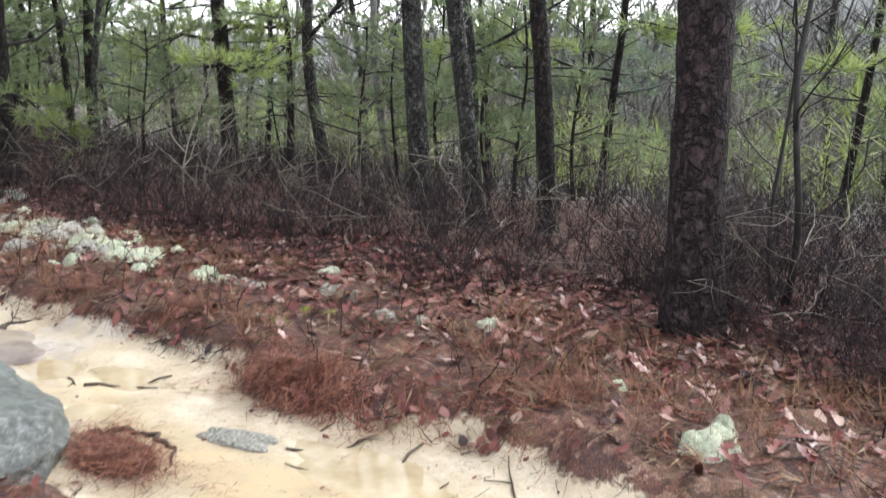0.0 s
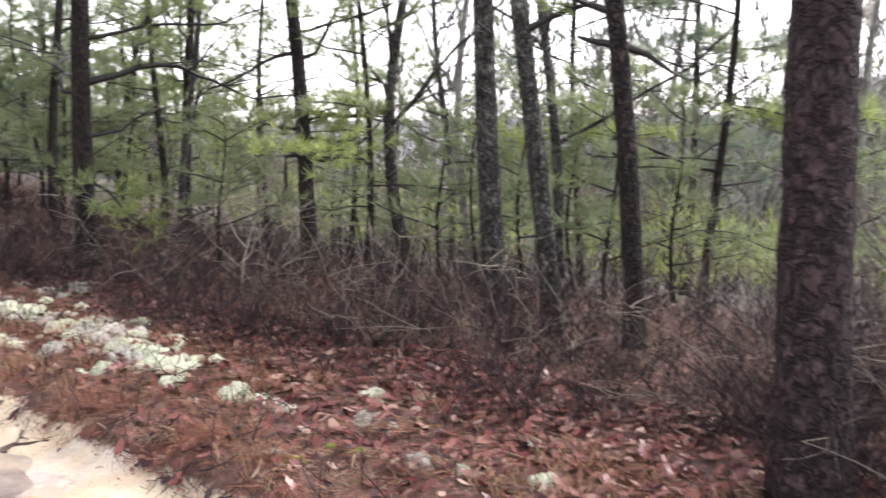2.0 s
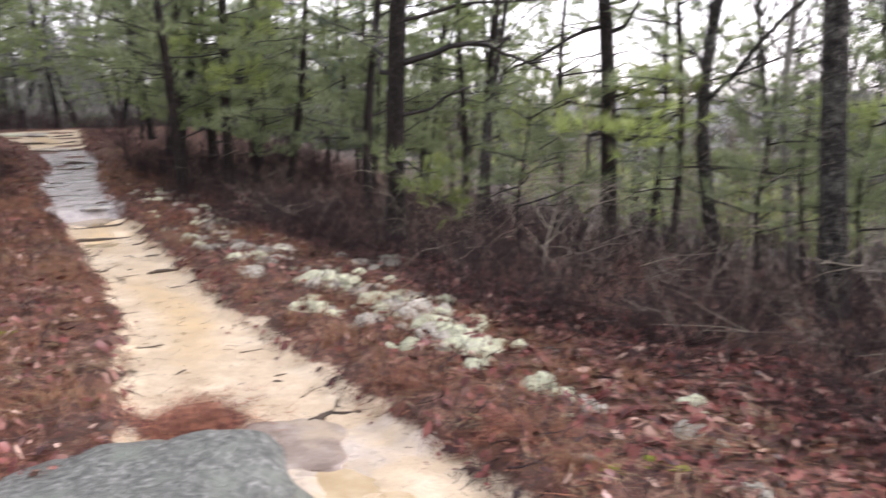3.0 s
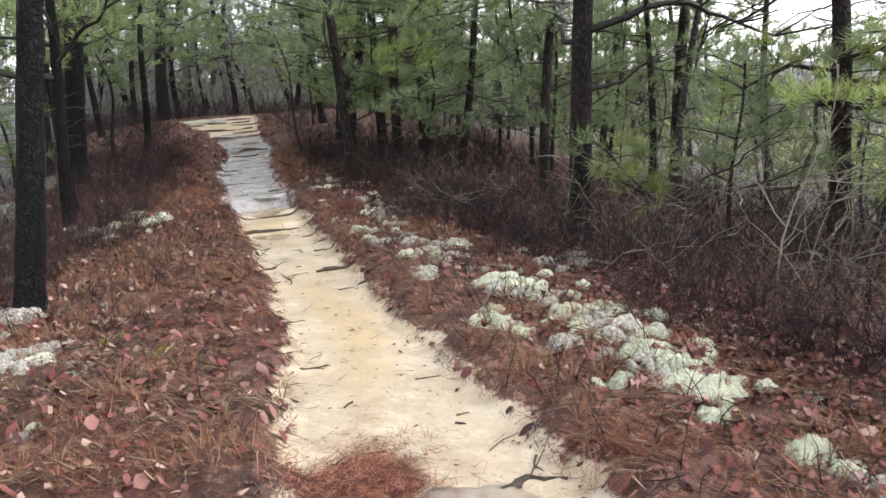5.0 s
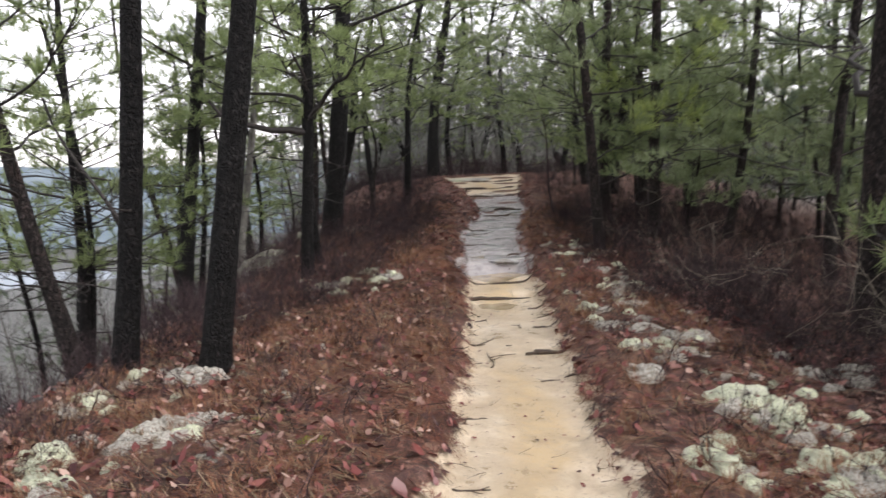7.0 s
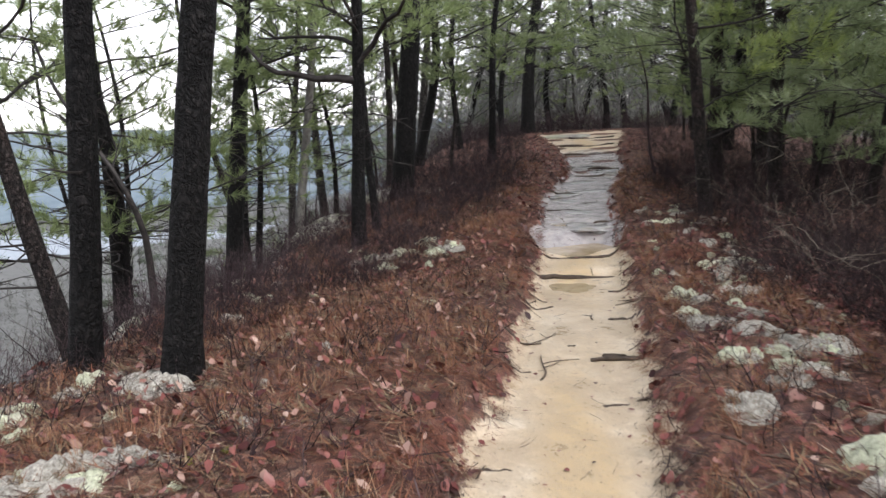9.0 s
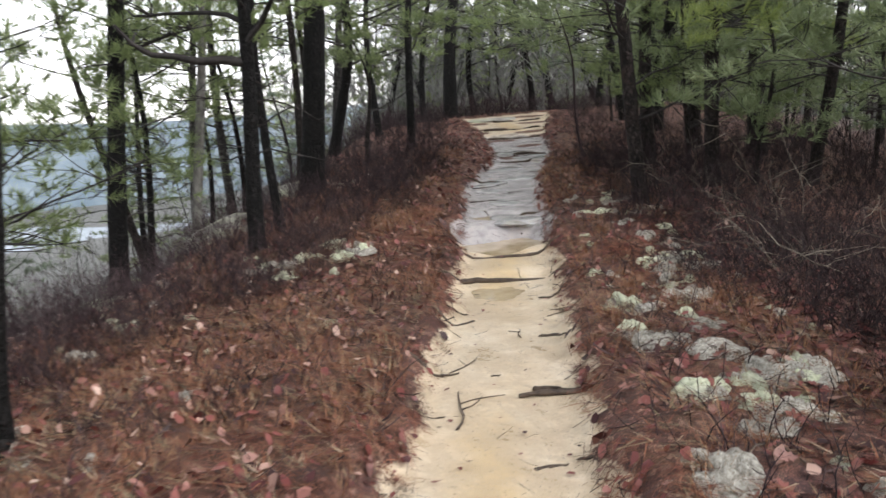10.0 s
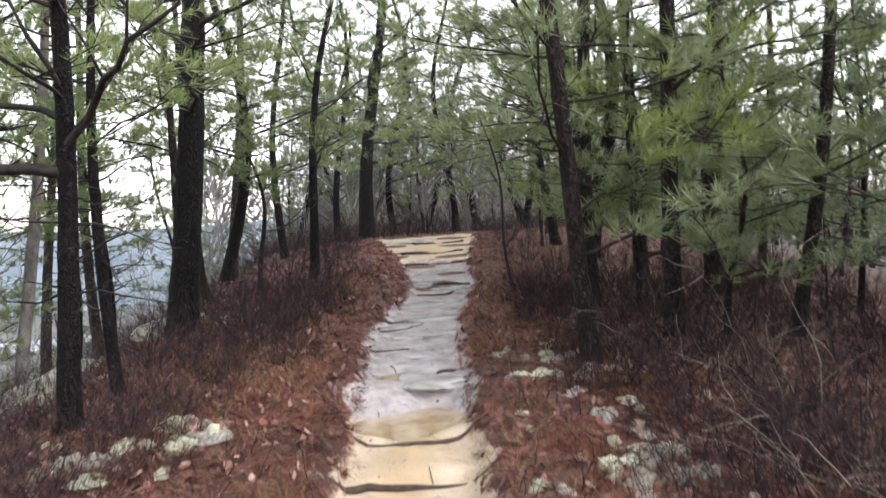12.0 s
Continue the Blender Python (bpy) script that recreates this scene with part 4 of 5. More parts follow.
used, stems = set(), []
zones = ((36, -10, 6, 5.4, 16, 0.58, 0.5), (34, -18, 8, 15, 36, 0.85, 0.45), (32, 6, 22, 5.0, 10.5, 0.95, 0.16), (28, 8, 34, 9, 24, 1.0, 0.3),
         (20, 25.5, 32, -5, 3.4, 0.95, 0.35), (26, 29, 45, -12, 8, 1.05, 0.3), (11, 9, 26, -12, -4.6, 0.95, 0.3), (10, -2, 9, -16, -6, 0.8, 0.55))
for count, u0, u1, v0, v1, size, bare_share in zones:
    made, tries = 0, 0
    while made < count and tries < 2000:
        tries += 1
        u, v = wood_rng.uniform(u0, u1), wood_rng.uniform(v0, v1)
        if any((u - a) ** 2 + (v - c) ** 2 < 1.1 for a, c in stems):
            continue
        stems.append((u, v))
        made += 1
        near_right = u < 6 and v > 5
        kind = wood_rng.choice(BARES) if wood_rng.random() < bare_share else wood_rng.choice([PINES[1], PINES[3], PINES[4], PINES[4]] if near_right else PINES)
        plant(kind, u, v, size * wood_rng.uniform(0.75, 1.2), used)

for k in range(12):
    plant(PINES[3] if k % 2 else PINES[4], wood_rng.uniform(-9, 4.5), wood_rng.uniform(5.0, 9.5), wood_rng.uniform(0.38, 0.62), used)


# far woods: thin upright sprays of bare twigs and dull crowns, on the hillsides beyond
far_rng = np.random.RandomState(12)


def far_woods(name, count, u0, u1, v0, v1, tall, label, k=44, thin=0.014, material=None):
    u, v = far_rng.uniform(u0, u1, count), far_rng.uniform(v0, v1, count)
    x, y = to_xy(u, v)
    z = height(x, y)
    a, f = far_rng.uniform(0, 2 * np.pi, (count, k)), far_rng.uniform(0.1, 1.0, (count, k))
    h = (tall * far_rng.uniform(0.7, 1.25, count))[:, None]
    rad = 0.34 * h * np.sin(np.pi * np.clip(f, 0.05, 0.97)) * far_rng.uniform(0.2, 1.0, (count, k))
    bx, by, bz = x[:, None] + rad * 0.3 * np.cos(a), y[:, None] + rad * 0.3 * np.sin(a), z[:, None] + h * f * 0.75
    tx, ty, tz = x[:, None] + rad * np.cos(a), y[:, None] + rad * np.sin(a), z[:, None] + h * (f * 0.75 + 0.12 * far_rng.uniform(0.2, 1.2, (count, k)))
    w, b2 = h * thin, far_rng.uniform(0, 2 * np.pi, (count, k))
    bx[:, 0], by[:, 0], bz[:, 0], tx[:, 0], ty[:, 0], tz[:, 0] = x, y, z, x, y, z + h[:, 0] * 0.8
    verts = np.stack([np.stack([bx - w * np.cos(b2), by - w * np.sin(b2), bz], -1), np.stack([bx + w * np.cos(b2), by + w * np.sin(b2), bz], -1), np.stack([tx, ty, tz], -1)], 2).reshape(-1, 3)
    return tagged(new(name, array_mesh(name, verts, np.arange(len(verts)).reshape(-1, 3), material or FAR_WOOD_MISTED)), label, "woods", kind="stuff")


far_woods("undergrowth", 260, -14, 9, 5.6, 13, 2.2, "pale bare twiggy undergrowth on the wooded slope", 70, 0.0035, TWIG_PALE)
far_woods("undergrowth", 240, -16, 12, 6.5, 22, 1.7, "low green boughs of seedling pines on the wooded slope", 80, 0.010, NEEDLES_FRESH)
far_woods("bare_woods", 130, -22, 12, 14, 32, 8.5, "thin grey leafless trees on the wooded slope", 150, 0.003, BARK_GREY)
far_woods("undergrowth", 120, 8, 26, 4.5, 14, 2.4, "dark bare undergrowth beside the climbing trail", 70, 0.004, TWIG_DARK)
far_woods("bare_woods", 70, 22, 36, -6, 12, 7.0, "thin brown-grey leafless trees behind the crest", 150, 0.003, FAR_WOOD_MISTED)
far_woods("undergrowth", 130, 2, 26, -22, -5, 3.6, "grey bare undergrowth on the valley slope", 110, 0.003, FAR_WOOD_MISTED)
far_woods("far_woods", 1500, -60, 20, 28, 130, 7.5, "grey misty bare woods on the far slope")
far_woods("far_woods", 700, -120, 90, 130, 280, 11, "grey misty woods across the valley")
far_woods("far_woods", 900, -10, 90, -75, -24, 6.5, "grey misty woods down the valley slope")
far_woods("far_woods", 800, -40, 320, -170, -75, 8, "grey misty woods along the valley floor")
far_woods("far_woods", 420, 27, 58, -7, 34, 6.5, "grey bare woods standing behind the crest")
far_woods("far_woods", 500, 44, 110, -9, 60, 6, "grey bare woods beyond the crest")


# ---- brush: dark leafless huckleberry, too dense to count ----
def shrub_template(seed, tall, stems, width, thick=0.0042, twigs=15):
    """Crooked stems that fork into many fine twigs."""
    rng, bd = random.Random(seed), Builder()
    for s in range(stems):
        a = rng.uniform(0, 6.28)
        ln = tall * rng.uniform(0.6, 1.1)
        path = bent(rng, (rng.gauss(0, 0.06), rng.gauss(0, 0.06), -0.03), (math.cos(a) * width, math.sin(a) * width, 1), ln, 4, 0.3, 0.04)
        bd.tube(path, taper(thick, thick * 0.4, 4), 3, False)
        for k in range(twigs):
            i = rng.randrange(1, 5)
            p = path[i].lerp(path[i - 1], rng.random())
            b2 = rng.uniform(0, 6.28)
            q, r = bent(rng, p, (math.cos(b2), math.sin(b2), rng.uniform(0.0, 1.2)), ln * rng.uniform(0.12, 0.4), 2, 0.4, 0.03)[1:]
            w = Vector((-math.sin(b2), math.cos(b2), rng.gauss(0, 0.5))).normalized() * thick * 0.36
            k0 = len(bd.v)
            bd.v += [p - w, p + w, q - w * 0.8, q + w * 0.8, r]
            bd.f += [(k0, k0 + 1, k0 + 3, k0 + 2), (k0 + 2, k0 + 3, k0 + 4)]
    return bd.arrays()


def scatter(name, templates, places, material, label, category):
    """Copies of the templates at (x, y, turn, scale), all in one mesh."""
    vs_, ts_, n = [], [], 0
    for i, (x, y, turn, s) in enumerate(places):
        v, t = templates[i % len(templates)]
        c, sn = math.cos(turn), math.sin(turn)
        w = v * s
        w = np.stack([w[:, 0] * c - w[:, 1] * sn + x, w[:, 0] * sn + w[:, 1] * c + y, w[:, 2]], -1)
        w[:, 2] += ground_z(x, y)
        vs_.append(w)
        ts_.append(t + n)
        n += len(v)
    ob = new(name, array_mesh(name, np.concatenate(vs_), np.concatenate(ts_), material))
    return tagged(ob, label, category, kind="stuff")


brush_rng = random.Random(31)


def brush_places(count, u0, u1, edge, v1, lo, hi):
    out = []
    while len(out) < count:
        u = brush_rng.uniform(u0, u1)
        e = edge(u) + 0.15 * math.sin(u * 2.3) + 0.1 * math.sin(u * 5.1)
        v = e + abs(v1 - e) * brush_rng.random() ** 1.5 * (1 if v1 > e else -1)
        x, y = to_xy(u, v)
        k = min(1.0, 0.55 + abs(v - e) * 1.1)
        out.append((x, y, brush_rng.uniform(0, 6.28), brush_rng.uniform(lo, hi) * k))
    return out


def right_edge(u):
    return float(np.interp(u, [-9, -6.4, -5, -2, 0, 2, 5, 8, 11, 14, 20], [1.9, 2.1, 2.4, 2.2, 2.25, 2.35, 2.0, 1.8, 1.7, 1.75, 2.1]))


def left_edge(u):
    return float(np.interp(u, [2, 4, 6, 8, 10, 14, 20], [-2.2, -1.9, -1.2, -0.75, -0.55, -0.35, -0.9]))


BRUSH = [shrub_template(40 + i, 0.8, 5, 0.5, 0.0042, 12) for i in range(8)]
BRUSH_FAR = [shrub_template(50 + i, 0.8, 4, 0.5, 0.0052, 7) for i in range(6)]
scatter("brush", BRUSH, brush_places(2500, -9.5, 12, right_edge, 5.8, 0.45, 0.85), TWIG_DARK, "dense thicket of dark leafless huckleberry brush along the trail", "brush")
scatter("brush", BRUSH, brush_places(360, -9.5, -4.9, lambda u: float(np.interp(u, [-9, -6.6, -5.9, -5.4], [1.9, 2.1, 2.45, 2.65])), 4.2, 0.7, 0.95), TWIG_DARK, "dense dark leafless brush round the thick pine", "brush")
scatter("brush", BRUSH_FAR, brush_places(520, 8, 24, right_edge, 6.0, 0.5, 0.9), TWIG_DARK, "dense thicket of dark leafless brush beside the climbing trail", "brush")
scatter("brush", BRUSH_FAR, brush_places(330, 9, 23, left_edge, -3.3, 0.7, 1.05), TWIG_DARK, "dark leafless brush beside the climbing trail", "brush")
scatter("brush", BRUSH_FAR, brush_places(240, -11, 7, lambda u: 6.5, 14, 1.0, 1.6), TWIG_DARK, "dark leafless brush under the woods further off", "brush")
scatter("brush", BRUSH, brush_places(950, 3, 14, left_edge, -3.4, 0.42, 0.75), TWIG_DARK, "dark leafless brush between trail and valley slope", "brush")
scatter("brush", BRUSH, brush_places(330, -1, 9, lambda u: -2.3, -4.2, 0.4, 0.75), TWIG_DARK, "dark leafless brush round the trunks on the slope's edge", "brush")
scatter("brush", BRUSH_FAR, brush_places(200, -3, 22, lambda u: -3.2, -8, 0.8, 1.4), TWIG_DARK, "dark leafless brush on the valley slope", "brush")
scatter("brush", BRUSH_FAR, brush_places(380, 21.2, 26, lambda u: -4.0, 5, 0.9, 1.4), TWIG_DARK, "dark thicket closing the view beyond the crest", "brush")
TANGLE = [shrub_template(60 + i, 1.15, 3, 0.8, 0.0032, 9) for i in range(5)]
scatter("pale_twigs", TANGLE, brush_places(34, -8.5, 0, lambda u: right_edge(u) + 0.6, 5.0, 0.6, 1.15), TWIG_PALE, "pale tangled bare twigs standing among the dark brush", "twigs")
scatter("pale_twigs", TANGLE, brush_places(24, 0, 22, lambda u: right_edge(u) + 0.6, 6.0, 0.6, 1.1), TWIG_PALE, "pale bare twigs among the brush", "twigs")


def arching_shrub(u, v, seed, reach, label):
    """A sprawling leafless shrub of long pale arching stems."""
    rng = random.Random(seed)
    x, y = to_xy(u, v)
    thing = tagged(new("bare_shrub"), label, "shrub", "pale shrubs in the brush")
    thing.location = (float(x), float(y), ground_z(x, y))
    for s in range(rng.randrange(4, 7)):
        bd, a = Builder(), rng.uniform(0, 6.28)
        path = bent(rng, (rng.gauss(0, 0.04), rng.gauss(0, 0.04), -0.03), (math.cos(a) * 0.55, math.sin(a) * 0.55, 1), reach * rng.uniform(0.6, 1.1), 9, 0.26, -0.05)
        bd.tube(path, taper(0.0034, 0.0013, 9), 5, False)
        for k in range(7):
            p = path[rng.randrange(3, 10)]
            b2 = a + rng.uniform(-1.6, 1.6)
            sp = bent(rng, p, (math.cos(b2), math.sin(b2), rng.uniform(-0.2, 0.8)), reach * rng.uniform(0.15, 0.4), 4, 0.25, 0)
            bd.tube(sp, taper(0.0032, 0.0012, 4), 3, False)
        part("stem", bd.mesh("stem", TWIG_PALE), thing)
    return thing


shrub_rng = random.Random(8)
for k in range(14):
    u = -6.8 + 0.64 * k + shrub_rng.uniform(-0.2, 0.2)
    arching_shrub(u, right_edge(u) + shrub_rng.uniform(0.5, 1.4), 40 + k, shrub_rng.uniform(0.9, 1.6), "sprawling leafless shrub of pale arching stems")
for k in range(7):
    u = 1.6 + 1.1 * k
    arching_shrub(u, right_edge(u) + shrub_rng.uniform(0.5, 1.4), 80 + k, shrub_rng.uniform(0.8, 1.3), "pale leafless shrub standing over the dark brush")
SPRIG = [shrub_template(80 + i, 0.34, 2, 0.2, 0.004, 7) for i in range(5)]
sprig_places = []
while len(sprig_places) < 640:
    u = brush_rng.uniform(-8, 12)
    v = brush_rng.choice((brush_rng.uniform(0.95, 2.5), brush_rng.uniform(-3.0, -0.15)))
    if trail_mask(u, v) < 0.05 and not (-4.6 < u < -1.5 and -1.5 < v < 0.4) and brush_rng.random() < (0.9 if u > 1 else 0.5) * (0.4 + 0.6 * abs(math.sin(u * 1.7 + v))):
        x, y = to_xy(u, v)
        sprig_places.append((x, y, brush_rng.uniform(0, 6.28), brush_rng.uniform(0.5, 1.2)))
for k in range(80):
    cu, cv = brush_rng.uniform(-1, 13), brush_rng.choice((brush_rng.uniform(-2.9, -0.5), brush_rng.uniform(-2.9, -0.7), brush_rng.uniform(1.2, 2.2)))
    for j in range(brush_rng.randrange(5, 13)):
        u, v = cu + brush_rng.gauss(0, 0.16), cv + brush_rng.gauss(0, 0.14)
        if trail_mask(u, v) < 0.05:
            x, y = to_xy(u, v)
            sprig_places.append((x, y, brush_rng.uniform(0, 6.28), brush_rng.uniform(0.5, 1.0)))
scatter("sprigs", SPRIG, sprig_places, TWIG_DARK, "small dark leafless sprigs standing in the litter", "sprigs")

GRASS_T = []
for i in range(5):
    rng, bd = random.Random(700 + i), Builder()
    for k in range(14):
        a, r, hgt = rng.uniform(0, 6.28), rng.uniform(0, 0.05), rng.uniform(0.06, 0.17)
        p, w = Vector((r * math.cos(a), r * math.sin(a), -0.01)), Vector((-math.sin(a), math.cos(a), 0)) * 0.0025
        bd.tri(p - w, p + w, p + Vector((math.cos(a) * hgt * rng.uniform(0.3, 1.1), math.sin(a) * hgt * rng.uniform(0.3, 1.1), hgt)))
    GRASS_T.append(bd.arrays())
grass_places = []
while len(grass_places) < 3000:
    u = brush_rng.uniform(-7, 14)
    v = brush_rng.uniform(-2.9, -0.1) if brush_rng.random() < 0.7 else brush_rng.uniform(0.9, 2.3)
    if trail_mask(u, v) < 0.05 and not (-4.6 < u < -1.5 and -1.6 < v < 0.4) and math.sin(u * 1.9 + 1.3 * math.sin(v * 2.7)) * math.cos(v * 2.1 - u * 0.7) > -0.1:
        x, y = to_xy(u, v)
        grass_places.append((x, y, brush_rng.uniform(0, 6.28), brush_rng.uniform(0.5, 1.1)))
MAT_T = []
for i in range(6):
    rng, bd = random.Random(760 + i), Builder()
    for k in range(16):
        a, r = rng.gauss(0, 0.7), rng.uniform(0, 0.09)
        b2, ln = rng.uniform(0, 6.28), rng.uniform(0.07, 0.16)
        p, w = Vector((r * math.cos(b2), r * math.sin(b2), rng.uniform(0.0, 0.035))), Vector((-math.sin(a), math.cos(a), 0)) * rng.uniform(0.002, 0.005)
        bd.tri(p - w, p + w, p + Vector((math.cos(a) * ln, math.sin(a) * ln, rng.uniform(-0.02, 0.05))))
    MAT_T.append(bd.arrays())
mat_places = []
while len(mat_places) < 5200:
    u = brush_rng.uniform(-7, 13)
    v = brush_rng.uniform(-2.9, -0.02) if brush_rng.random() < 0.75 else brush_rng.uniform(0.9, 2.3)
    if trail_mask(u, v) < 0.12 and not (-4.6 < u < -1.5 and -1.6 < v < 0.4):
        x, y = to_xy(u, v)
        mat_places.append((x, y, math.atan2(ALONG[1], ALONG[0]) + 1.2 + brush_rng.gauss(0, 0.6), brush_rng.uniform(0.6, 1.3)))
scatter("needle_mats", MAT_T, mat_places, MAT, "matted clumps of fallen red-brown pine needles on the banks", "needles")
scatter("dead_grass", GRASS_T, grass_places, GRASS, "tufts of dead orange-brown grass on the banks", "grass")


# ---- litter ----
def leaf_template(seed):
    """A curled lobed oak leaf about 12 cm long."""
    rng = random.Random(seed)
    outline = [(-0.5, 0.0), (-0.32, 0.10), (-0.22, 0.22), (-0.1, 0.12), (0.05, 0.27), (0.15, 0.13), (0.3, 0.2), (0.38, 0.08), (0.5, 0.0),
               (0.38, -0.08), (0.28, -0.2), (0.14, -0.12), (0.02, -0.26), (-0.1, -0.12), (-0.24, -0.2), (-0.33, -0.1)]
    curl, twist = rng.uniform(0.4, 1.6), rng.uniform(-0.6, 0.6)
    pts = [(0.0, 0.0)] + [(a * rng.uniform(0.9, 1.1), c * rng.uniform(0.75, 1.25)) for a, c in outline]
    v = np.array([(a * 0.12, c * 0.12, (c * c * curl + twist * a * c + 0.35 * a * a * curl) * 0.12) for a, c in pts])
    k = len(outline)
    return v, np.array([(0, 1 + i, 1 + (i + 1) % k) for i in range(k)])


def lay(name, templates, n, sampler, material, label, category, lo, hi, tilt, seed, rise=0.004):
    """Many small pieces lying on the ground in one mesh."""
    rng = np.random.RandomState(seed)
    u, v = sampler(rng, n)
    x, y = to_xy(u, v)
    z = height(x, y)
    e = 0.03
    sx, sy = (height(x + e, y) - z) / e, (height(x, y + e) - z) / e
    which = rng.randint(0, len(templates), len(x))
    turn, sc = rng.uniform(0, 2 * np.pi, len(x)), rng.uniform(lo, hi, len(x))
    tx, ty = rng.normal(0, tilt, len(x)) + sx, rng.normal(0, tilt, len(x)) + sy
    vs_, ts_, base = [], [], 0
    for k, (tv, tt) in enumerate(templates):
        pick = np.where(which == k)[0]
        c, s = np.cos(turn[pick])[:, None], np.sin(turn[pick])[:, None]
        px, py, pz = tv[:, 0][None] * sc[pick][:, None], tv[:, 1][None] * sc[pick][:, None], tv[:, 2][None] * sc[pick][:, None]
        dx, dy = px * c - py * s, px * s + py * c
        zz = z[pick][:, None] + pz + dx * tx[pick][:, None] + dy * ty[pick][:, None] + rise + rng.uniform(0, 0.02, len(pick))[:, None]
        vs_.append(np.stack([x[pick][:, None] + dx, y[pick][:, None] + dy, zz], -1).reshape(-1, 3))
        ts_.append((tt[None] + base + (np.arange(len(pick)) * len(tv))[:, None, None]).reshape(-1, 3))
        base += len(pick) * len(tv)
    return tagged(new(name, array_mesh(name, np.concatenate(vs_), np.concatenate(ts_), material)), label, category, kind="stuff")


def bank_right(rng, n):
    u = rng.uniform(-8.5, 13, n)
    hi = np.interp(u, EDGE_U, EDGE_R)
    v = hi + 0.05 + (3.1 - hi) * rng.uniform(0, 1, n) ** 0.75
    keep = rng.uniform(0, 1, n) < np.where(u < 0.5, 1.0, 0.5) * (0.25 + 0.75 * step(0.3, 1.2, v - hi))
    return u[keep], v[keep]


def bank_left(rng, n):
    u = rng.uniform(-8.5, 16, n)
    lo = np.interp(u, EDGE_U, EDGE_L)
    v = lo - 0.05 - (3.1 + lo) * rng.uniform(0, 1, n) ** 0.8
    keep = rng.uniform(0, 1, n) < 0.35 + 0.6 * np.abs(np.sin(u * 1.3 + v * 2.2))
    return u[keep], v[keep]


def both_banks(rng, n):
    u = rng.uniform(-8.5, 21, n)
    lo, hi = np.interp(u, EDGE_U, EDGE_L), np.interp(u, EDGE_U, EDGE_R)
    r = rng.uniform(0, 1, n) ** 1.6
    v = np.where(rng.uniform(0, 1, n) < 0.45, hi - 0.06 + 1.5 * r, lo + 0.06 - 2.4 * r)
    keep = rng.uniform(0, 1, n) < 0.25 + 0.75 * step(-0.1, 0.5, np.sin(u * 2.1 + 1.7 * np.sin(v * 1.6)) * np.cos(v * 2.4 + u))
    return u[keep], v[keep]


LEAVES = [leaf_template(i) for i in range(9)]
lay("fallen_leaves", LEAVES, 17000, bank_right, LEAF, "wet red-brown oak leaves lying thick on the bank", "leaves", 0.35, 0.95, 0.3, 1)
lay("fallen_leaves", LEAVES, 6000, bank_left, LEAF, "wet red-brown oak leaves scattered over the grassy bank", "leaves", 0.3, 0.75, 0.4, 2)
lay("faded_leaves", LEAVES, 700, bank_right, LEAF_PALE, "pale faded leaves among the wet litter", "leaves", 0.3, 0.8, 0.35, 5)
SCRAPS = []
for i in range(6):
    rng = random.Random(620 + i)
    tv = [(0.0, 0.0, 0.004)] + [(0.05 * math.cos(k * 1.047) * rng.uniform(0.5, 1.15), 0.034 * math.sin(k * 1.047) * rng.uniform(0.5, 1.2), rng.uniform(0, 0.016)) for k in range(6)]
    SCRAPS.append((np.array(tv), np.array([(0, 1 + k, 1 + (k + 1) % 6) for k in range(6)])))
lay("faded_leaves", SCRAPS, 3000, bank_left, LEAF_PALE, "pale faded leaf scraps strewn over the wide bank", "leaves", 0.3, 0.8, 0.5, 6, 0.03)
lay("fallen_leaves", SCRAPS, 5000, bank_left, LEAF, "small wet brown leaf scraps over the wide bank", "leaves", 0.4, 0.95, 0.5, 7, 0.028)
lay("faded_leaves", SCRAPS, 1600, bank_right, LEAF_PALE, "pale leaf scraps among the wet oak leaves", "leaves", 0.4, 1.0, 0.3, 8, 0.01)
lay("fallen_leaves", SCRAPS, 11000, both_banks, LEAF, "small wet maroon leaf scraps strewn along both banks", "leaves", 0.3, 0.8, 0.35, 9, 0.016)
TWIG_BITS = []
for i in range(6):
    rng, bd = random.Random(660 + i), Builder()
    bd.tube(bent(rng, (-0.08, 0, 0.008), (1, rng.gauss(0, 0.2), 0.05), rng.uniform(0.1, 0.22), 3, 0.2, 0), taper(0.003, 0.0014, 3), 3, False)
    TWIG_BITS.append(bd.arrays())
lay("litter_twigs", TWIG_BITS, 3600, both_banks, TWIG_DARK, "short dark dead twigs lying in the litter", "twigs", 0.6, 1.3, 0.15, 10, 0.02)


def on_trail(rng, n):
    u = rng.uniform(-6, 12, n)
    lo, hi = np.interp(u, EDGE_U, EDGE_L), np.interp(u, EDGE_U, EDGE_R)
    f = rng.beta(0.45, 0.45, n)
    return u, lo + (hi - lo) * f


lay("litter_twigs", TWIG_BITS, 420, on_trail, STICK, "thin dead twigs strewn on the sandy trail", "twigs", 0.25, 0.8, 0.03, 11, 0.002)
lay("fallen_leaves", SCRAPS, 380, on_trail, LEAF, "small brown leaf scraps strewn on the sandy trail", "leaves", 0.15, 0.5, 0.1, 12, 0.003)
needle_t = []
for i in range(6):
    rng = random.Random(500 + i)
    tv, tt = [], []
    for k in range(7):
        a, o = rng.uniform(-1.2, 1.2), Vector((rng.gauss(0, 0.03), rng.gauss(0, 0.03), rng.uniform(0, 0.012)))
        d, w = Vector((math.cos(a), math.sin(a), rng.uniform(-0.03, 0.08))) * rng.uniform(0.05, 0.10), Vector((-math.sin(a), math.cos(a), 0)) * 0.0016
        j = len(tv)
        tv += [tuple(o - w), tuple(o + w), tuple(o + d)]
        tt.append((j, j + 1, j + 2))
    needle_t.append((np.array(tv), np.array(tt)))
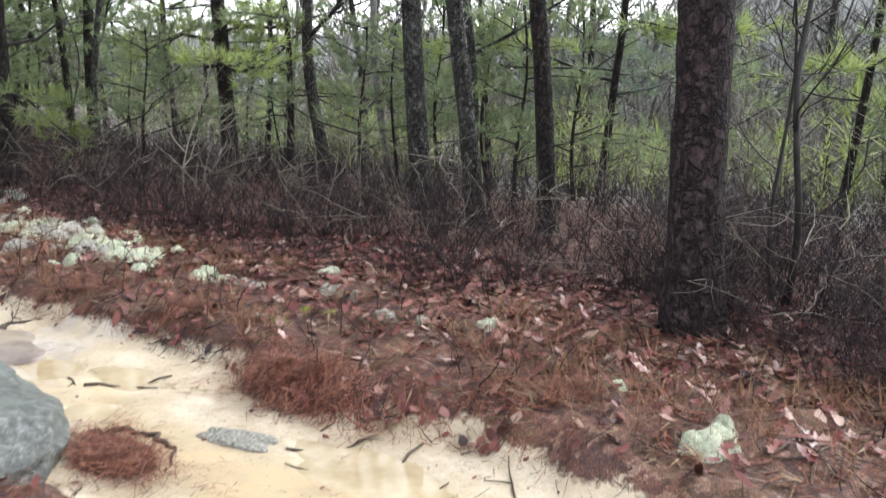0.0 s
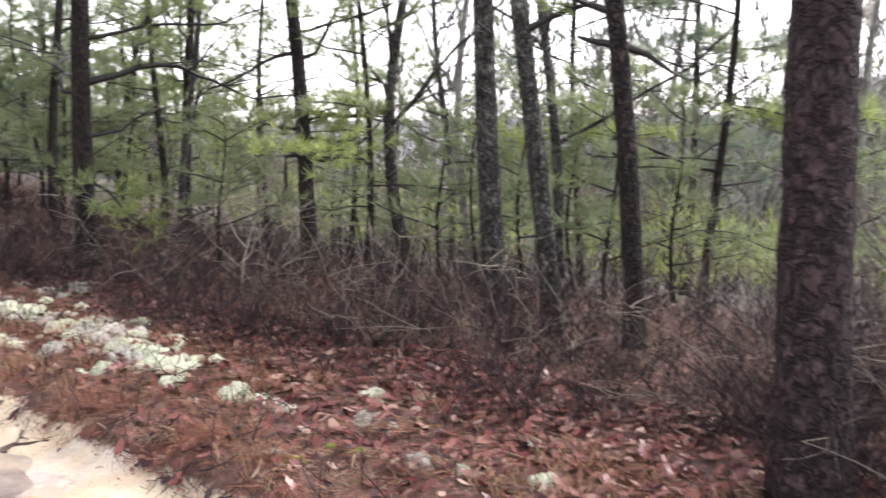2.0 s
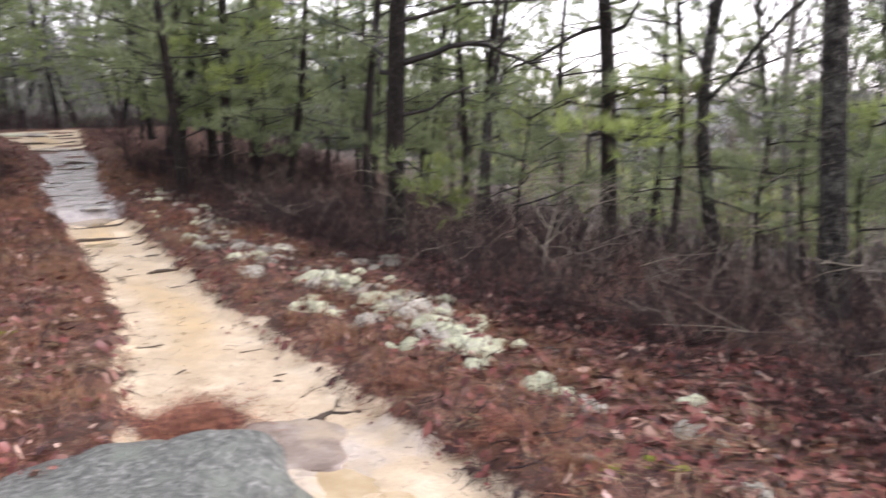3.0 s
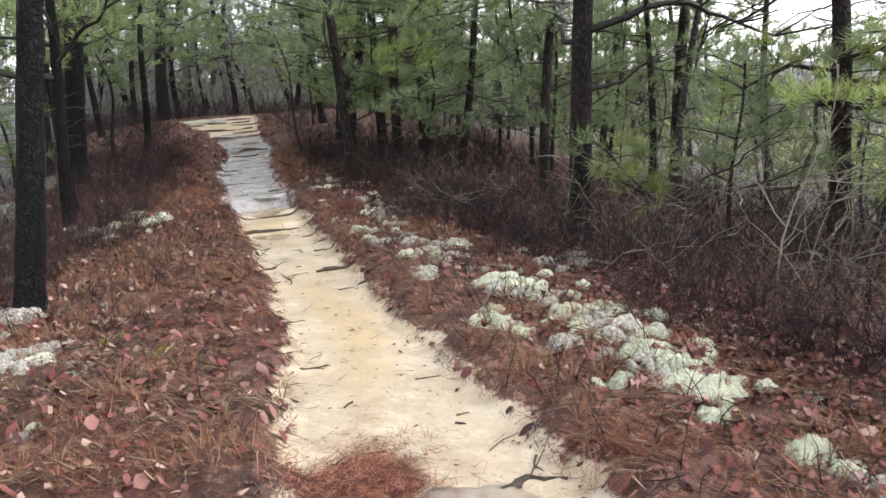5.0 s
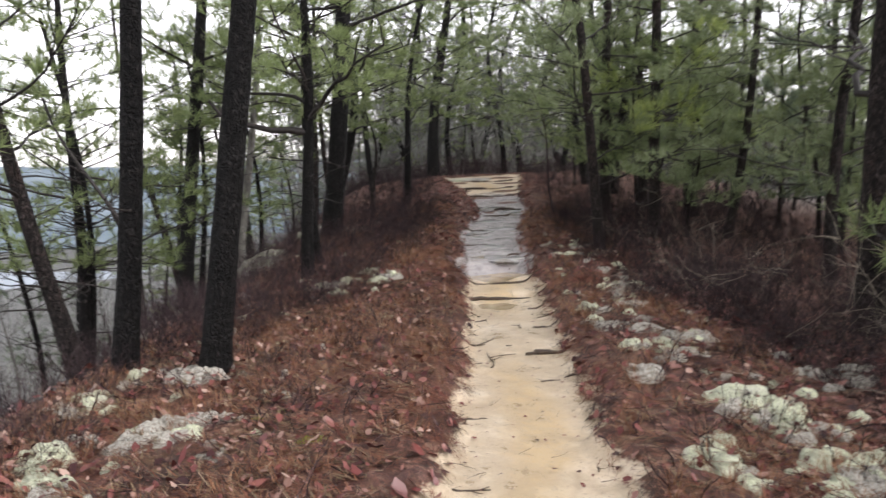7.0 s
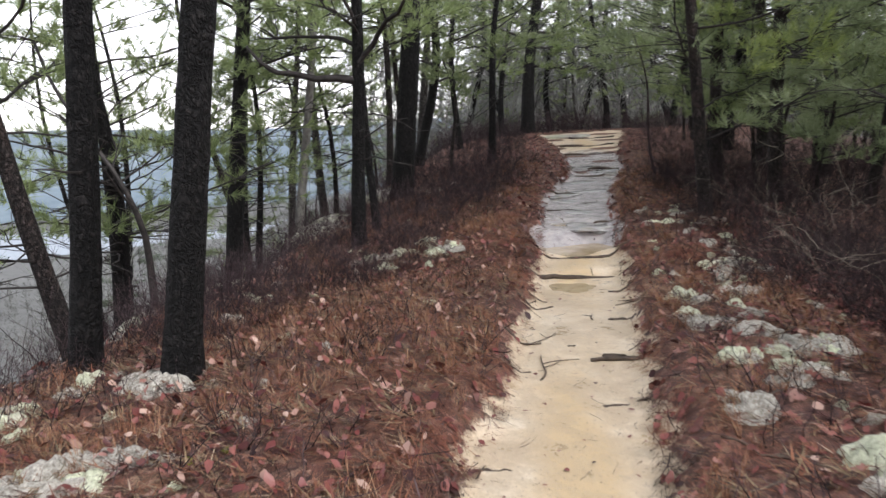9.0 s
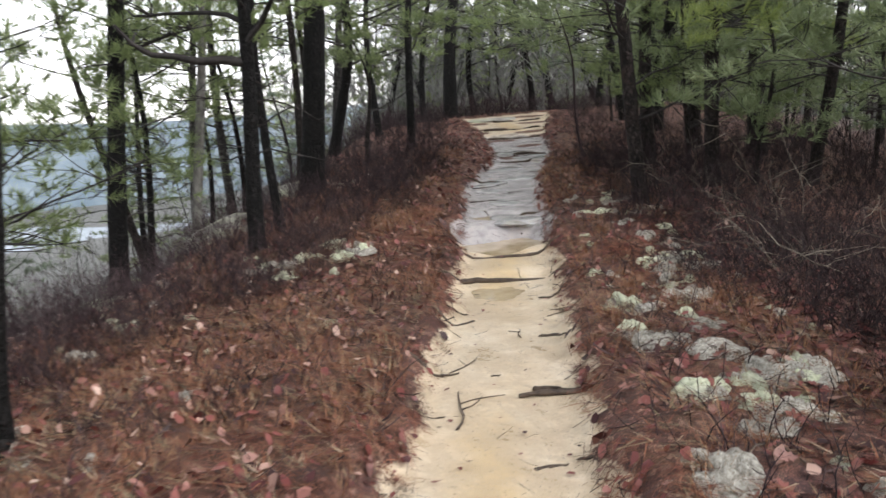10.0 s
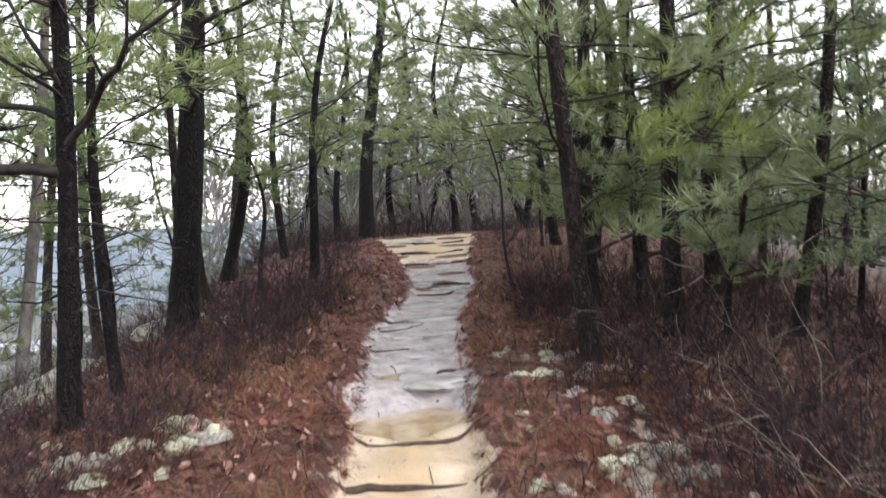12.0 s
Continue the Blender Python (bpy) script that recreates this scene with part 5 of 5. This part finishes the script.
lay("fallen_needles", needle_t, 24000, both_banks, NEEDLE_DROP, "orange-brown pine needles strewn along both banks", "needles", 0.7, 1.3, 0.1, 3)


def left_only(rng, n):
    u = rng.uniform(-6, 10, n)
    v = np.interp(u, EDGE_U, EDGE_L) - 0.02 - 2.6 * rng.uniform(0, 1, n)
    keep = rng.uniform(0, 1, n) < 0.3 + 0.7 * step(-0.3, 0.4, np.sin(u * 1.4 + 2 * v))
    return u[keep], v[keep]


lay("fallen_needles", needle_t, 13000, left_only, NEEDLE_DROP, "matted brown pine needles over the wide bank", "needles", 0.8, 1.4, 0.12, 4)


def patch_of(cu, cv, ru, rv):
    def sampler(rng, n):
        a, r = rng.uniform(0, 2 * np.pi, n), np.abs(rng.normal(0, 0.62, n))
        r = r * (1 + 0.28 * np.sin(2 * a + cu * 3) + 0.22 * np.sin(3 * a + cv * 5) + 0.15 * np.sin(7 * a))
        return cu + ru * r * np.cos(a), cv + rv * r * np.sin(a)
    return sampler


for i, (cu, cv, ru, rv, n) in enumerate(((-1.65, -0.05, 0.3, 0.32, 700), (-3.85, -0.06, 0.26, 0.15, 420), (-4.1, 0.78, 0.4, 0.2, 600), (-2.05, 1.1, 0.22, 0.16, 300), (-5.2, 1.15, 0.15, 0.14, 200), (-2.9, 1.2, 0.2, 0.15, 250), (6.1, 1.6, 0.3, 0.22, 300), (8.2, -0.35, 0.4, 0.2, 300))):
    lay("needle_heap", needle_t, int(1.6 * n), patch_of(cu, cv, ru, rv), NEEDLE_RED, "heap of matted rust-orange pine needles", "needles", 0.8, 1.3, 0.12, 20 + i, 0.008)


# ---- lichen cushions ----
def lichen_clump(seed, spread_r, lumps, material):
    """A cushion of rounded, crumbly lumps under one skin."""
    rng, bd = random.Random(seed), Builder()
    balls = [(0.0, 0.0, 0.05)]
    for k in range(lumps):
        a, d = rng.uniform(0, 6.28), spread_r * math.sqrt(rng.random())
        balls.append((d * math.cos(a), d * math.sin(a), rng.uniform(0.022, 0.055)))
    o, rings, seg = rng.uniform(0, 99), 11, 30
    for r in range(rings + 1):
        for k in range(seg):
            an = 2 * math.pi * k / seg
            reach = (spread_r + 0.045) * (1 + 0.3 * noise.noise(Vector((math.cos(an) * 1.5 + o, math.sin(an) * 1.5, 0))))
            x, y = reach * r / rings * math.cos(an), reach * r / rings * math.sin(an)
            h = max([0.0] + [math.sqrt(max(0.0, rr * rr - (x - bx) ** 2 - (y - by) ** 2)) for bx, by, rr in balls])
            h = h * (1 + 0.35 * noise.noise(Vector((x * 45 + o, y * 45, 1)))) + 0.012 * (1 - r / rings) + 0.010 * noise.noise(Vector((x * 90 + o, y * 90, 3)))
            bd.v.append(Vector((x, y, h if r < rings else -0.02)))
    for r in range(rings):
        for k in range(seg):
            j, k2 = r * seg, (k + 1) % seg
            bd.f.append((j + k, j + seg + k, j + seg + k2, j + k2))
    return bd.mesh("lichen_clump", material)


CLUMPS = [lichen_clump(i, 0.05 + 0.016 * i, 5 + 2 * i, LICHEN if i % 2 == 0 else LICHEN_GREY) for i in range(6)]
lichen_rng = random.Random(9)
# (u, v, spread along, spread across, how many, share of green ones)
for cu, cv, su, sv, count, green in ((-1.35, 1.78, 0.42, 0.17, 32, 0.95), (-0.4, 1.8, 0.4, 0.22, 26, 0.6), (0.7, 1.8, 0.4, 0.2, 26, 0.7), (0.0, 1.38, 0.22, 0.08, 7, 0.9), (1.5, 2.4, 0.6, 0.25, 8, 0.2),
                                     (-2.45, 1.7, 0.25, 0.12, 7, 0.6), (-6.05, 1.22, 0.13, 0.10, 2, 0.8), (2.0, -2.0, 0.25, 0.14, 9, 0.3), (1.7, -2.55, 0.3, 0.15, 8, 0.5), (0.9, -1.85, 0.25, 0.2, 8, 0.3),
                                     (0.2, -2.25, 0.3, 0.12, 7, 0.8), (6.8, -1.2, 0.2, 0.22, 10, 0.6), (6.5, -1.7, 0.2, 0.15, 5, 0.5), (2.5, 1.75, 0.45, 0.28, 13, 0.5), (3.7, 1.45, 0.5, 0.2, 8, 0.5), (6.0, 2.0, 0.5, 0.25, 11, 0.4), (7.9, 1.9, 0.4, 0.2, 5, 0.3), (4.5, 1.9, 0.5, 0.2, 6, 0.2),
                                     (11, -1.8, 0.9, 0.3, 7, 0.5), (4.3, -2.4, 0.4, 0.2, 5, 0.3)):
    for k in range(count):
        u, v = cu + lichen_rng.gauss(0, su * 0.75), cv + lichen_rng.gauss(0, sv * 0.8)
        x, y = to_xy(u, v)
        i = lichen_rng.choice((0, 2, 4)) if lichen_rng.random() < green else lichen_rng.choice((1, 3, 5))
        ob = tagged(new("lichen_clump", CLUMPS[i]), "pale green cushion of reindeer lichen on the litter" if i % 2 == 0 else "grey-white crumbly lichen cushion on the litter", "lichen", "lichen cushions on the banks")
        ob.matrix_basis = Matrix.LocRotScale((x, y, ground_z(x, y) - 0.01), Euler((0, 0, lichen_rng.uniform(0, 6.28))), Vector((lichen_rng.uniform(0.65, 1.35), lichen_rng.uniform(0.65, 1.35), lichen_rng.uniform(0.7, 1.3))))
# small crumbs of lichen scattered singly
for u0, u1, v0, v1, count in ((1.5, 9.5, 1.2, 2.3, 85), (2.0, 9.5, -2.9, -0.7, 45), (-5.5, 1.5, 1.25, 2.2, 22), (-1.0, 2.5, -2.8, -1.2, 22)):
    for k in range(count):
        u, v = lichen_rng.uniform(u0, u1), lichen_rng.uniform(v0, v1)
        x, y = to_xy(u, v)
        i = lichen_rng.randrange(4)
        ob = tagged(new("lichen_clump", CLUMPS[i]), "small pale green crumb of reindeer lichen in the litter" if i % 2 == 0 else "small grey-white crumb of lichen in the litter", "lichen", "lichen cushions on the banks")
        ob.matrix_basis = Matrix.LocRotScale((x, y, ground_z(x, y) - 0.008), Euler((0, 0, lichen_rng.uniform(0, 6.28))), Vector((lichen_rng.uniform(0.35, 0.9), lichen_rng.uniform(0.3, 0.7), lichen_rng.uniform(0.5, 0.9))))
MOSS_ME = [lichen_clump(30 + i, 0.08, 5, MOSS) for i in range(2)]
for i, (u, v) in enumerate(((-3.6, 1.5), (-3.5, 1.26), (1.2, -1.15), (1.0, -1.3), (0.6, -0.9), (-6.4, 1.5))):
    x, y = to_xy(u, v)
    ob = tagged(new("moss_patch", MOSS_ME[i % 2]), "low patch of yellow-green moss in the litter", "moss")
    ob.matrix_basis = Matrix.LocRotScale((x, y, ground_z(x, y) - 0.015), Euler((0, 0, i)), Vector((0.8, 0.6, 0.4)))


# ---- stones, roots, sticks and puddles ----
def stone(name, u, v, size, turn, seed, material, label, sink=0.3, rough=0.16, square=2.6, detail=5):
    """A rounded block with an uneven, weathered surface."""
    bm, rng = bmesh.new(), random.Random(seed)
    bmesh.ops.create_icosphere(bm, subdivisions=detail, radius=1)
    o = Vector((rng.uniform(0, 99), rng.uniform(0, 99), 0))
    for vert in bm.verts:
        d = vert.co.normalized()
        k = (abs(d.x) ** square + abs(d.y) ** square + abs(d.z) ** square) ** (-1 / square)
        k *= 1 + rough * noise.noise(d * 1.6 + o) + rough * 0.35 * noise.noise(d * 4.5 + o) + rough * 0.10 * noise.noise(d * 13 + o)
        vert.co = Vector((d.x * size[0], d.y * size[1], d.z * size[2])) * k
    me_ = bpy.data.meshes.new(name)
    bm.to_mesh(me_)
    bm.free()
    me_.materials.append(material)
    me_.polygons.foreach_set("use_smooth", [True] * len(me_.polygons))
    ob = tagged(new(name, me_), label, "rock")
    x, y = to_xy(u, v)
    ob.matrix_basis = Matrix.LocRotScale((x, y, ground_z(x, y) - size[2] * sink), Euler((0, 0, math.atan2(ALONG[1], ALONG[0]) + radians(turn))), None)
    return ob


stone("boulder", -3.0, -0.56, (0.85, 0.68, 0.25), -16, 3, BOULDER, "broad grey-green boulder with worn rounded top beside the trail", 0.45, 0.2, 2.9)
stone("flat_rock", -2.2, 0.28, (0.36, 0.3, 0.06), -20, 4, PINK_ROCK, "flat pinkish-grey rock slab set in the sand", 0.62, 0.2, 3.4)
stone("flat_rock", -4.15, 0.32, (0.17, 0.075, 0.035), 10, 5, LICHEN_GREY, "small pale flat stone in the sand", 0.45, 0.35, 3.0)
stone("rock_ledge", 9.6, -3.15, (1.5, 0.5, 0.32), 8, 6, LEDGE, "pale lichened rock ledge at the slope's edge", 0.45, 0.2)
stone("rock_ledge", 5.2, -3.3, (1.7, 0.4, 0.2), 2, 7, LEDGE, "low pale rock ledge at the slope's edge", 0.45, 0.2)
stone("rock_ledge", 11.9, -2.7, (0.9, 0.4, 0.22), -5, 8, LEDGE, "pale lichened rock ledge under the brush", 0.45, 0.2)
stone("flat_rock", 20.2, 0.3, (0.6, 0.7, 0.10), 0, 15, LEDGE, "flat pale rock at the trail's crest", 0.5, 0.2)
slab_rng = random.Random(21)
for i in range(9):
    u = 8.6 + 6.0 * (i + slab_rng.uniform(-0.6, 0.6)) / 9
    lo, hi = np.interp(u, EDGE_U, EDGE_L), np.interp(u, EDGE_U, EDGE_R)
    v = slab_rng.uniform(lo + 0.1, hi - 0.1)
    stone("rock_slab", u, v, (slab_rng.uniform(0.2, 0.6), slab_rng.uniform(0.2, 0.5), slab_rng.uniform(0.04, 0.06)), slab_rng.uniform(-40, 40), 60 + i, WET_ROCK, "wet grey rock slab worn smooth in the trail", slab_rng.uniform(0.72, 0.88), 0.26, 3.0, 4)


def root(pts_uv, r, seed, label, name="root", material=None, rise=0.15):
    rng, bd = random.Random(seed), Builder()
    pts = []
    for (u0, v0), (u1, v1) in zip(pts_uv, pts_uv[1:]):
        for k in range(5):
            f = k / 5
            u, v = u0 + (u1 - u0) * f + rng.gauss(0, 0.008), v0 + (v1 - v0) * f + rng.gauss(0, 0.012)
            x, y = to_xy(u, v)
            pts.append(Vector((x, y, ground_z(x, y) + r * rise + r * 0.9 * math.sin(seed + 5.3 * v + 3 * u) * rng.uniform(0.2, 1))))
    n_ = len(pts) - 1
    bd.tube(pts, [r * (0.55 + 0.45 * math.sin(math.pi * min(1, 0.15 + i / n_))) * rng.uniform(0.8, 1.2) for i in range(n_ + 1)], 8)
    return tagged(new(name, bd.mesh(name, material or ROOT)), label, name.replace("_", " "))


root(((5.98, -0.2), (6.08, 0.25), (6.02, 0.7), (6.14, 1.2)), 0.028, 1, "thick wet root crossing the sandy trail like a step")
root(((6.8, -0.1), (6.72, 0.4), (6.68, 0.75), (6.85, 1.15)), 0.022, 2, "wet root holding back a puddle in the trail")
root(((3.1, 0.62), (3.05, 0.8), (3.2, 1.1)), 0.022, 3, "dark root reaching into the trail from the bank")
root(((4.6, -0.1), (4.5, 0.15), (4.65, 0.3)), 0.014, 4, "thin dark root in the sand")
root([(-3.85 + 0.29 * math.cos(radians(a)), -0.06 + 0.20 * math.sin(radians(a))) for a in range(20, 200, 30)], 0.013, 5, "bare bent root curving round the needle mat")
root(((-1.98, 0.5), (-1.9, 0.64), (-2.02, 0.82)), 0.022, 6, "short dark curved root on the flat rock")
root(((9.3, 0.0), (9.4, 0.3), (9.35, 0.5)), 0.02, 7, "dark root at the edge of the wet rock")
root(((12.6, 0.5), (12.5, 0.9), (12.65, 1.2)), 0.03, 8, "dark root across the wet rock")
root(((15.9, 0.3), (15.8, 0.9), (15.95, 1.5)), 0.035, 9, "dark root across the climbing trail")
root(((17.6, 0.2), (17.5, 0.9), (17.7, 1.6)), 0.035, 10, "dark root across the climbing trail")
root(((19.4, 0.4), (19.3, 1.0), (19.5, 1.7)), 0.035, 11, "dark root near the trail's crest")


for k, (u, v0, v1, r) in enumerate(((8.4, 0.72, 1.1, 0.02), (10.6, 0.0, 0.5, 0.026), (13.4, 0.75, 1.4, 0.032), (3.0, 0.55, 1.1, 0.018), (3.4, -0.1, 0.22, 0.012), (4.9, -0.05, 0.22, 0.014), (5.3, 0.75, 1.0, 0.014), (4.1, 0.72, 0.98, 0.016), (2.1, 0.6, 0.9, 0.013), (1.2, -0.05, 0.15, 0.012))):
    root(((u, v0), (u + 0.06 * math.sin(k), v0 * 0.5 + v1 * 0.5), (u + 0.1 * math.sin(2.0 * k + 1), v1)), r, 30 + k, "dark wet root surfacing in the trail")


def stick(u, v, length, turn, r, seed, forks=1):
    """A forked dead twig lying on the ground."""
    rng, bd = random.Random(seed), Builder()
    d = Vector((math.cos(turn), math.sin(turn), 0))
    x, y = to_xy(u, v)
    start = Vector((x, y, 0)) - d * length / 2

    def down(path, rr):
        return [Vector((p.x, p.y, ground_z(p.x, p.y) + rr * 0.8 + 0.25 * max(0, p.z))) for p in path]

    path = bent(rng, start, d, length, 6, 0.14, 0)
    bd.tube(down(path, r), taper(r, r * 0.5, 6), 6)
    for k in range(forks):
        p = path[rng.randrange(2, 5)]
        a = turn + rng.choice((-1, 1)) * rng.uniform(0.5, 1.1)
        bd.tube(down(bent(rng, p, (math.cos(a), math.sin(a), 0), length * rng.uniform(0.3, 0.5), 3, 0.15, 0), r * 0.7), taper(r * 0.65, r * 0.3, 3), 5)
    return tagged(new("stick", bd.mesh("stick", STICK)), "dead forked twig lying on the wet sand", "stick", "twigs on the trail")


stick(2.85, 0.22, 0.55, 2.6, 0.0075, 1, 2)
stick(3.6, 0.2, 0.35, 2.2, 0.0053, 2, 1)
stick(4.2, 0.55, 0.2, 2.9, 0.0067, 3, 1)
stick(0.05, 0.02, 0.2, 1.2, 0.0060, 4, 2)
stick(-3.25, 0.47, 0.42, 0.3, 0.0090, 5, 1)
stick(-4.85, 0.55, 0.3, 1.0, 0.0105, 6, 0)
stick(-4.55, 0.5, 0.4, 0.1, 0.0067, 7, 1)
stick(-5.3, 0.6, 0.3, 1.9, 0.0053, 8, 1)
stick(-5.05, 0.38, 0.28, 0.2, 0.0060, 9, 1)
stick(5.5, -1.2, 0.9, 0.2, 0.0090, 10, 2)
stick_rng = random.Random(4)
for k in range(46):
    u = stick_rng.uniform(-5.5, 12)
    lo, hi = np.interp(u, EDGE_U, EDGE_L), np.interp(u, EDGE_U, EDGE_R)
    v = stick_rng.choice((lo + abs(stick_rng.gauss(0, 0.1)), hi - abs(stick_rng.gauss(0, 0.14)), stick_rng.uniform(lo, hi)))
    stick(u, v, stick_rng.uniform(0.06, 0.24), stick_rng.uniform(0, 6.28), stick_rng.uniform(0.003, 0.007), 100 + k, stick_rng.choice((0, 0, 1)))
for k in range(40):
    u, v = stick_rng.uniform(-7, 6), stick_rng.choice((stick_rng.uniform(1.0, 2.6), stick_rng.uniform(-2.8, -0.4)))
    stick(u, v, stick_rng.uniform(0.25, 0.8), stick_rng.uniform(0, 6.28), stick_rng.uniform(0.004, 0.009), 300 + k, 2)["label"] = "dead forked twig lying in the leaf litter"


def puddle(k, label):
    """The level water that stands in one of the basins."""
    pu, pv, a, c = POOLS[k]
    bd = Builder()
    for i in range(36):
        an = 2 * math.pi * i / 36
        bd.v.append(Vector((*to_xy(pu + 1.35 * a * math.cos(an), pv + 1.35 * c * math.sin(an)), LEVELS[k] - 0.006)))
    bd.f = [tuple(reversed(range(36)))]
    return tagged(new("puddle", bd.mesh("puddle", WATER, False)), label, "puddle")


for k, words in enumerate(("clear brown puddle dammed behind a root", "shallow bright puddle in the sand", "small yellow-brown puddle in the sand", "small shallow puddle in the sand",
                           "small shallow puddle in the sand", "shallow yellow puddle below the root step", "thin sheet of water on the wet rock")):
    puddle(k, words)
